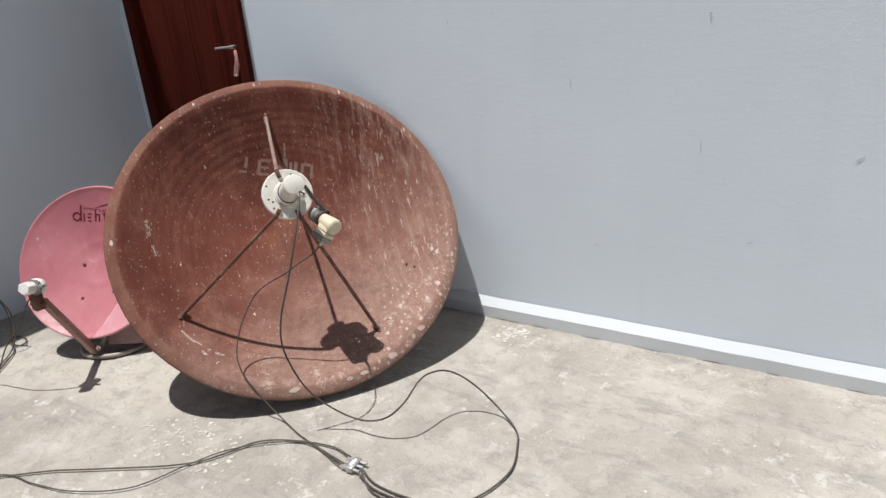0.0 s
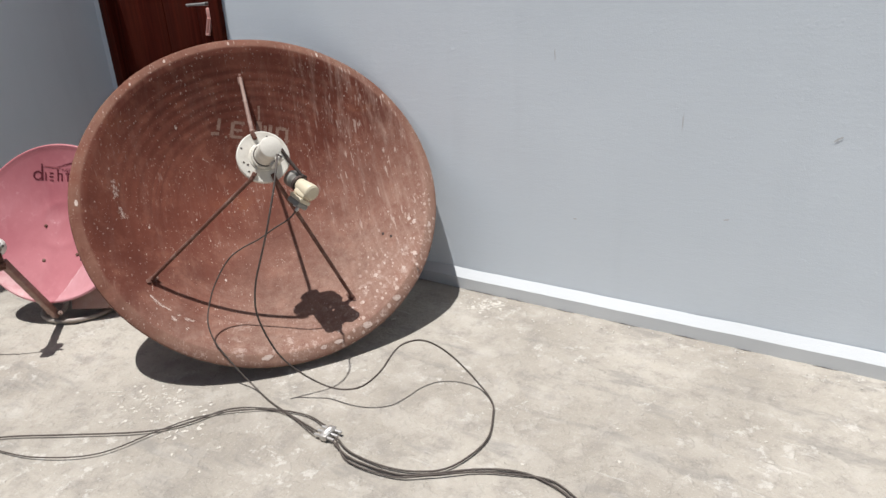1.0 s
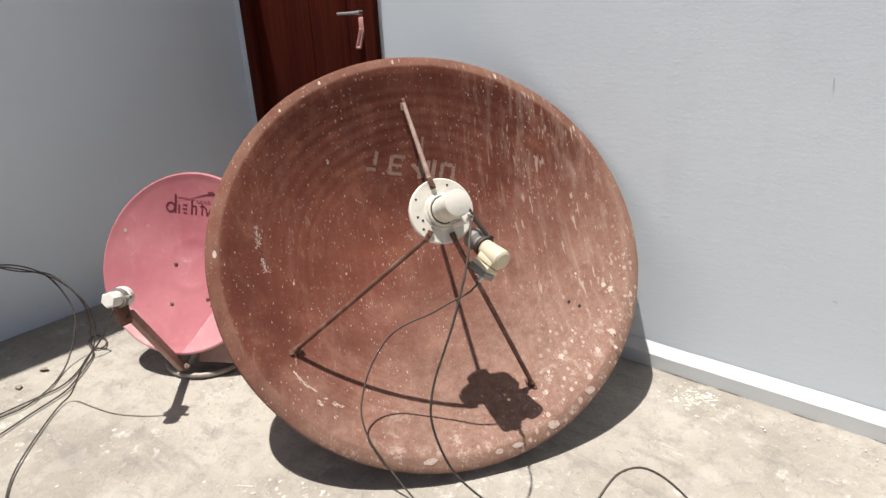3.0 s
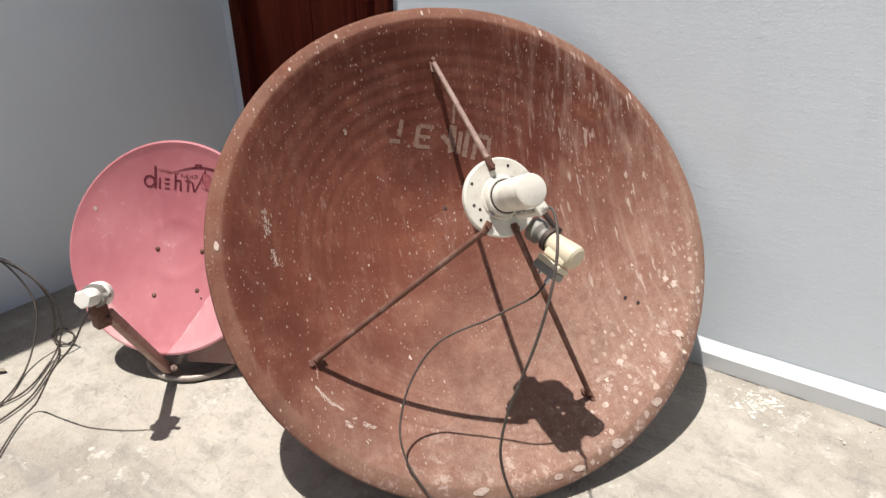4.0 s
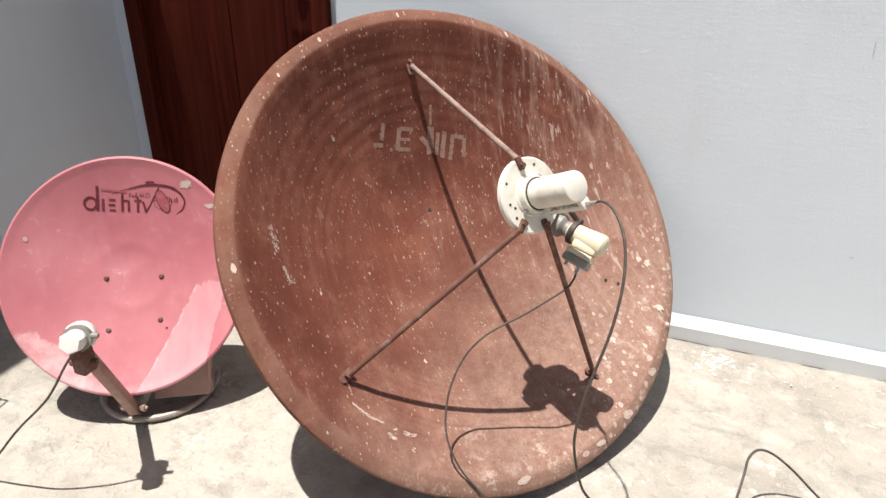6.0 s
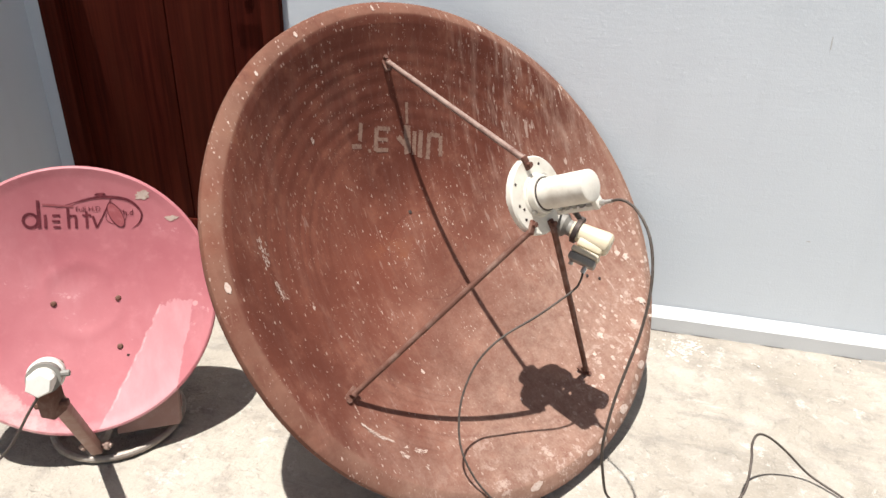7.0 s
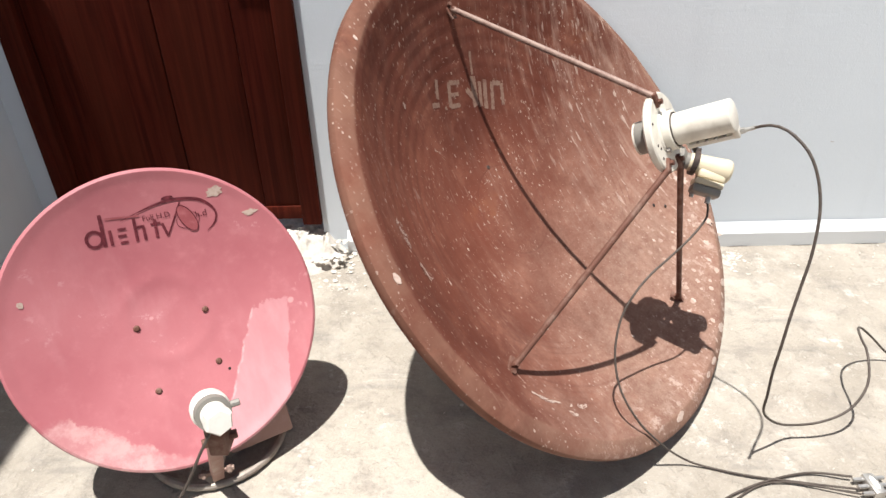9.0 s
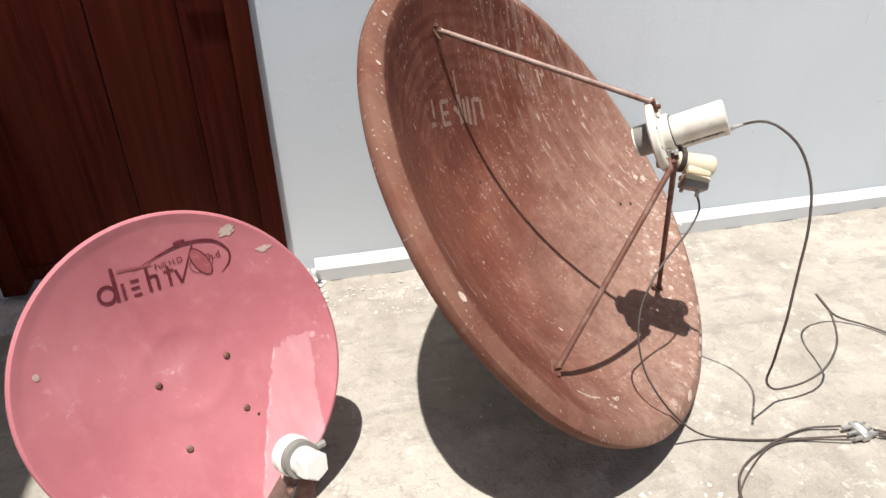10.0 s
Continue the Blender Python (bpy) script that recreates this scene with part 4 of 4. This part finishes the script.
bm = tube([hc + Vector((0.02, -0.14, 0.005)), arm0 + Vector((0, 0.05, 0.02)), PINK @ Vector((0.0, -0.25, -0.045))], 0.012, 8, None, False, 0.02, False)
part("lower_stay", room(bm), M_RINGT, pink)

cap, nose = Vector((-1.716, 0.970, 0.400)), Vector((-1.673, 0.906, 0.427))
ax = (nose - cap).normalized()
lnb2 = part("receiver", room(lathe([(0, -0.006), (0.024, -0.006), (0.031, 0.0), (0.032, 0.016), (0.027, 0.022), (0.021, 0.026), (0.022, 0.052), (0.020, 0.056), (0.0, 0.056)], 32, None, along(cap, nose))), M_WHITE, pink, "white plastic receiver with feed cap")
bm = lathe([(0.0, 0.050), (0.020, 0.050), (0.0235, 0.054), (0.0235, 0.076), (0.020, 0.082), (0.0, 0.083)], 6, None, along(cap, nose) @ Matrix.Rotation(0.3, 4, "Z"))
bmesh.ops.bevel(bm, geom=[e for e in bm.edges if e.calc_face_angle(0) > 0.6], offset=0.0025, segments=2, affect="EDGES")
part("receiver_body", room(bm), M_WHITE, lnb2, "white six-sided receiver body")
bm = lathe([(0.020, 0.024), (0.029, 0.024), (0.029, 0.040), (0.020, 0.040)], 28, None, along(cap, nose), True)
rod(cap + ax * 0.032 + Vector((0.026, 0.012, 0.006)), cap + ax * 0.032 + Vector((0.040, 0.019, 0.006)), 0.006, seg=8, bm=bm)
part("clamp_ring", room(bm), M_GREY, lnb2, "grey clamp ring")
bm = box((-0.016, -0.018, -0.035), (0.016, 0.018, 0.035), 0.004)
bmesh.ops.transform(bm, matrix=Matrix.Translation(cap + ax * 0.03 + Vector((0, 0, -0.048))), verts=bm.verts)
rod(cap + ax * 0.03 + Vector((-0.026, -0.012, -0.06)), cap + ax * 0.03 + Vector((0.026, 0.012, -0.06)), 0.008, seg=8, bm=bm)
part("holder", room(bm), M_STRUT, lnb2, "rust-brown clamp holder")

# ---- cables ----
def cable(points, r, label, group="cables on the floor", name="cable"):
    ob = link_mesh(name, tube(points, r, 8, None, False, 0.015), M_CABLE, True, 60)
    return tagged(ob, label, "cable", group)


F = 0.005
horn = BIG @ (RAIL @ Vector((0.0, -0.043, 0.162)))
cable([horn, (-0.715, 1.332, 0.728), (-0.692, 1.309, 0.726), (-0.666, 1.272, 0.701), (-0.652, 1.242, 0.661), (-0.648, 1.214, 0.607), (-0.655, 1.189, 0.537), (-0.669, 1.170, 0.471), (-0.681, 1.154, 0.415), (-0.688, 1.143, 0.355), (-0.689, 1.143, 0.300), (-0.677, 1.156, 0.224), (-0.658, 1.180, 0.149), (-0.611, 1.207, 0.091), (-0.552, 1.236, 0.050), (-0.483, 1.240, 0.054), (-0.419, 1.253, 0.078), (-0.374, 1.286, 0.122), (-0.358, 1.340, 0.165), (-0.350, 1.385, 0.172), (-0.327, 1.436, 0.162), (-0.290, 1.470, 0.134), (-0.236, 1.493, 0.084), (-0.165, 1.500, 0.018), (-0.100, 1.457, F), (-0.066, 1.403, F), (-0.027, 1.284, F), (-0.058, 1.153, F), (-0.125, 1.095, F), (-0.214, 1.069, F), (-0.328, 1.071, F), (-0.395, 1.096, 0.011)], 0.0028, "black coaxial cable looping from the large feed to the floor")
ku = BIG @ (KUM @ Vector((0.0, 0.066, 0.012)))
cable([ku, (-0.768, 1.396, 0.502), (-0.806, 1.362, 0.475), (-0.853, 1.338, 0.440), (-0.896, 1.312, 0.416), (-0.932, 1.285, 0.388), (-0.960, 1.262, 0.345), (-0.975, 1.227, 0.288), (-0.971, 1.193, 0.234), (-0.957, 1.170, 0.200), (-0.934, 1.158, 0.163), (-0.908, 1.156, 0.127), (-0.853, 1.165, 0.062), (-0.805, 1.170, 0.020), (-0.762, 1.163, F), (-0.677, 1.136, F), (-0.558, 1.113, F), (-0.462, 1.092, 0.010)], 0.0024, "black cable hanging from the beige receiver before the dish")
cable([(-0.462, 1.124, 0.011), (-0.553, 1.140, F), (-0.683, 1.107, F), (-0.780, 1.050, F), (-0.845, 0.930, F), (-0.930, 0.850, F), (-1.120, 0.735, F), (-1.240, 0.665, F), (-1.340, 0.590, F), (-1.457, 0.507, F), (-1.530, 0.496, F), (-1.616, 0.513, F), (-1.746, 0.577, F), (-1.866, 0.673, F), (-1.985, 0.790, 0.006), (-2.000, 0.838, 0.020), (-1.925, 0.848, 0.100), (-1.842, 0.858, 0.192), (-1.765, 0.890, 0.275), (-1.722, 0.918, 0.352), (-1.698, 0.936, 0.392)], 0.0026, "black cable running from the small pink dish")
cable([(-0.465, 1.080, 0.010), (-0.626, 1.118, F), (-0.745, 1.062, F), (-0.835, 0.975, F), (-0.884, 0.878, F), (-0.948, 0.735, F), (-1.090, 0.643, F), (-1.234, 0.603, F), (-1.375, 0.575, F), (-1.50, 0.43, F), (-1.62, 0.10, F), (-1.70, -0.40, F)], 0.0020, "thin black cable trailing across the cement")
for k, (dy, r) in enumerate(((0.0, 0.0030), (0.012, 0.0025))):
    cable([(-0.395, 1.078 + dy, 0.011), (-0.311, 1.052 - dy, F), (-0.172, 1.060 - dy, F), (-0.095, 1.102 - dy, F + 0.004 * k), (0.012, 1.178 - dy, F), (0.105, 1.216 - dy, F), (0.184, 1.213 + dy, F), (0.262, 1.186 + dy, F), (0.45, 1.09 + dy, F), (0.85, 1.00, F), (1.4, 1.05 + dy, F)], r, "black coaxial cable leaving the splitter")
WALL_CABLES = (
    [(-2.672, 0.790, 0.320), (-2.60, 0.845, 0.330), (-2.500, 0.930, 0.327), (-2.400, 0.989, 0.287), (-2.330, 1.015, 0.193), (-2.290, 1.003, 0.127), (-2.260, 0.957, 0.048), (-2.214, 0.900, F), (-2.128, 0.817, F), (-2.081, 0.723, F), (-2.083, 0.637, F), (-2.062, 0.469, F), (-2.04, 0.05, F), (-1.90, -0.90, F)],
    [(-2.672, 0.797, 0.332), (-2.60, 0.845, 0.334), (-2.500, 0.927, 0.316), (-2.400, 0.990, 0.289), (-2.300, 1.018, 0.255), (-2.250, 1.042, 0.189), (-2.235, 1.043, 0.117), (-2.225, 1.028, 0.061), (-2.216, 0.983, F), (-2.116, 0.865, F), (-2.105, 0.767, F), (-2.101, 0.642, F), (-2.077, 0.472, F), (-2.02, 0.05, F), (-1.86, -0.90, F)],
    [(-2.672, 0.803, 0.344), (-2.60, 0.845, 0.342), (-2.500, 0.925, 0.307), (-2.400, 0.991, 0.297), (-2.300, 1.015, 0.264), (-2.270, 1.039, 0.190), (-2.280, 1.047, 0.113), (-2.290, 1.037, 0.048), (-2.278, 1.034, F), (-2.259, 1.064, F), (-2.307, 1.093, F), (-2.373, 1.088, F), (-2.349, 1.045, F), (-2.234, 1.011, F), (-2.115, 0.904, F), (-2.061, 0.836, F), (-2.025, 0.732, F), (-1.965, 0.564, F), (-1.939, 0.443, F), (-1.88, 0.05, F), (-1.76, -0.90, F)],
)
for points in WALL_CABLES:
    cable(points, 0.0028, "black cable from the wall hole lying in a loose coil", "cables from the wall")

# splitter joining the cables
split = thing("cable_splitter", pose(-0.430, 1.100, 0.0, 0, 0, 4), "small dull metal cable splitter with screw connectors", "splitter")
part("body", box((-0.012, -0.026, 0.002), (0.012, 0.026, 0.020), 0.003), M_STEEL, split)
part("badge", lathe([(0, 0.0012), (0.010, 0.0012), (0.0105, 0.0)], 24, None, Matrix.Translation((0, 0, 0.0202)) @ Matrix.Diagonal((0.6, 1.6, 1, 1))), M_WHITE, split, "white oval badge")
for y in (-0.018, 0.0, 0.018):
    for sx in (-1, 1):
        part("connector", rod((sx * 0.011, y, 0.011), (sx * 0.034, y, 0.011), 0.0050, 0.0042, 10), M_STEEL, split)

# hole in the side wall
hole = thing("cable_hole", pose(LEFT_X, 0.795, 0.330, 0, 90, 0), "rough dark hole in the wall with cables", "hole")
bm = lathe([(0.0, 0.001), (0.018, 0.001), (0.023, 0.004), (0.027, 0.002), (0.030, 0.0)], 26)
for v in bm.verts:
    k = 1 + 0.25 * noise.noise((v.co.x * 90, v.co.y * 90, 2))
    v.co.x, v.co.y = v.co.x * k, v.co.y * k
part("broken_edge", bm, M_GREY, hole)
part("void", lathe([(0, 0.004), (0.018, 0.004), (0.021, 0.001)], 14), M_DARK, hole)

# dry leaves by the side wall
for x, y, a in ((-2.285, 0.86, 25), (-2.235, 0.76, -10)):
    bm = bmesh.new()
    bmesh.ops.create_grid(bm, x_segments=8, y_segments=5, size=0.5)
    for v in bm.verts:
        s = v.co.x + 0.5
        w = 0.011 * math.sin(math.pi * min(1, s * 0.96 + 0.02)) ** 0.8
        yy = v.co.y * 2 * w
        v.co = Vector((v.co.x * 0.040, yy, 0.003 + abs(yy) * 0.22 + 0.003 * math.sin(s * 4 + x * 9)))
    ob = link_mesh("dry_leaf", bm, M_LEAF, True, 80)
    ob.matrix_world = pose(x, y, 0, 0, 0, a)
    tagged(ob, "curled dry brown leaf on the cement", "leaf", "dry leaves")

# marks on the back wall
wall_back = bpy.data.objects["wall_back"]
M_NICK = mottled("wall_nick", (0.55, 0.56, 0.57), (0.66, 0.68, 0.70), 0.9, 0.0, 90, 0.6)
for k, (x, z, w, h, a) in enumerate(((0.664, 0.710, 0.028, 0.006, 0.6), (-0.661, 1.151, 0.007, 0.009, 0.0), (-0.189, 0.924, 0.003, 0.040, 0.05), (0.249, 1.112, 0.007, 0.028, 0.1), (0.239, 0.730, 0.003, 0.050, 0.0), (0.40, 0.43, 0.020, 0.004, 0.2), (-0.10, 0.36, 0.012, 0.004, 0.0))):
    bm = bmesh.new()
    ring = []
    for i in range(14):
        t = 2 * math.pi * i / 14
        q = 1 + 0.6 * noise.noise((math.cos(t) * 2 + k * 4, math.sin(t) * 2, k))
        px, pz = w * 0.5 * q * math.cos(t), h * 0.5 * q * math.sin(t)
        ring.append(bm.verts.new((x + px * math.cos(a) - pz * math.sin(a), WALL_Y - 0.0012, z + px * math.sin(a) + pz * math.cos(a))))
    bm.faces.new(ring)
    part("nick", bm, M_NICK, wall_back, "scuffed nick in the paint")

# flakes of plaster and paint on the floor, thickest along the skirting
rng = random.Random(21)
bm = bmesh.new()
spots = [(rng.uniform(-0.55, 1.6), 2.09 - abs(rng.gauss(0, 0.10)), rng.uniform(0.0012, 0.0050)) for _ in range(170)]
spots += [(-0.42 + rng.gauss(0, 0.045), 2.0 + rng.gauss(0, 0.03), rng.uniform(0.002, 0.010)) for _ in range(60)]
spots += [(rng.uniform(-2.3, 1.4), rng.uniform(0.1, 1.9), rng.uniform(0.0015, 0.006)) for _ in range(150)]
spots += [(-1.72 + rng.gauss(0, 0.10), 1.93 + rng.gauss(0, 0.06), rng.uniform(0.003, 0.010)) for _ in range(50)]
spots += [(-1.20 + rng.gauss(0, 0.14), 2.02 + rng.gauss(0, 0.04), rng.uniform(0.003, 0.009)) for _ in range(50)]
spots += [(-0.88 + rng.gauss(0, 0.08), 0.94 + rng.gauss(0, 0.07), rng.uniform(0.002, 0.010)) for _ in range(55)]
spots += [(-1.03 + rng.gauss(0, 0.07), 0.99 + rng.gauss(0, 0.05), rng.uniform(0.002, 0.009)) for _ in range(70)]
spots += [(-0.70 + rng.gauss(0, 0.05), 1.74 + rng.gauss(0, 0.04), rng.uniform(0.003, 0.010)) for _ in range(14)]
spots += [(-0.37 + rng.gauss(0, 0.03), 2.035 + rng.gauss(0, 0.02), rng.uniform(0.004, 0.013)) for _ in range(26)]
spots += [(-1.42 + rng.gauss(0, 0.07), 1.96 + rng.gauss(0, 0.06), rng.uniform(0.002, 0.008)) for _ in range(60)]
spots += [(-1.22 + 0.006 * k, 0.93 + 0.004 * k, rng.uniform(0.003, 0.007)) for k in range(9)]
for x, y, r in spots:
    n = rng.randint(5, 8)
    ph, el = rng.uniform(0, 6.28), rng.uniform(0.35, 1.0)
    zt = floor_z(x, y) + 0.0013
    top, low = [], []
    for i in range(n):
        a = 2 * math.pi * i / n
        q = r * rng.uniform(0.35, 1.25)
        px, py = q * math.cos(a), q * el * math.sin(a)
        cx, cy = x + px * math.cos(ph) - py * math.sin(ph), min(2.098, y + px * math.sin(ph) + py * math.cos(ph))
        top.append(bm.verts.new((cx, cy, zt)))
        low.append(bm.verts.new((cx, cy, zt - 0.003)))
    bm.faces.new(top)
    for i in range(n):
        bm.faces.new((top[i], low[i], low[(i + 1) % n], top[(i + 1) % n]))
M_FLAKE = mottled("plaster_flake", (0.54, 0.505, 0.45), (0.40, 0.365, 0.32), 0.9, 0.0, 90, 1.0)
tagged(link_mesh("plaster_flakes", bm, M_FLAKE, False), "loose white flakes of plaster and paint on cement", "debris", kind="stuff")

# broken lumps of cement on and before the door step
rng = random.Random(33)
bm = bmesh.new()
lumps = [(-1.69 + rng.gauss(0, 0.045), 2.02 + rng.gauss(0, 0.035), rng.uniform(0.003, 0.011), 0.030) for _ in range(34)]
lumps += [(-1.665 + rng.gauss(0, 0.012), 2.085 + rng.gauss(0, 0.012), rng.uniform(0.005, 0.011), 0.052) for _ in range(10)]
lumps += [(rng.uniform(-1.7, -1.2), 2.05 - abs(rng.gauss(0, 0.07)), rng.uniform(0.002, 0.005), 0.0) for _ in range(40)]
lumps += [(rng.uniform(-0.5, 1.3), 2.085 - abs(rng.gauss(0, 0.05)), rng.uniform(0.0012, 0.0034), 0.0) for _ in range(60)]
for x, y, r, z in lumps:
    if x > -1.655 or y < 1.99:
        z = 0.0
    made = bmesh.ops.create_icosphere(bm, subdivisions=1, radius=r)["verts"]
    turn = Matrix.Rotation(rng.uniform(0, 6.3), 3, "Z")
    flat = rng.uniform(0.25, 0.5)
    for v in made:
        q = v.co * rng.uniform(0.72, 1.2)
        q = turn @ Vector((q.x * 1.25, q.y, q.z * flat))
        v.co = Vector((x + q.x, min(2.097, y + q.y), z + max(-0.004, q.z + r * flat * 0.5)))
tagged(link_mesh("cement_rubble", bm, M_PLASTER, False), "broken pale cement crumbs beside the door and skirting", "rubble", kind="stuff")
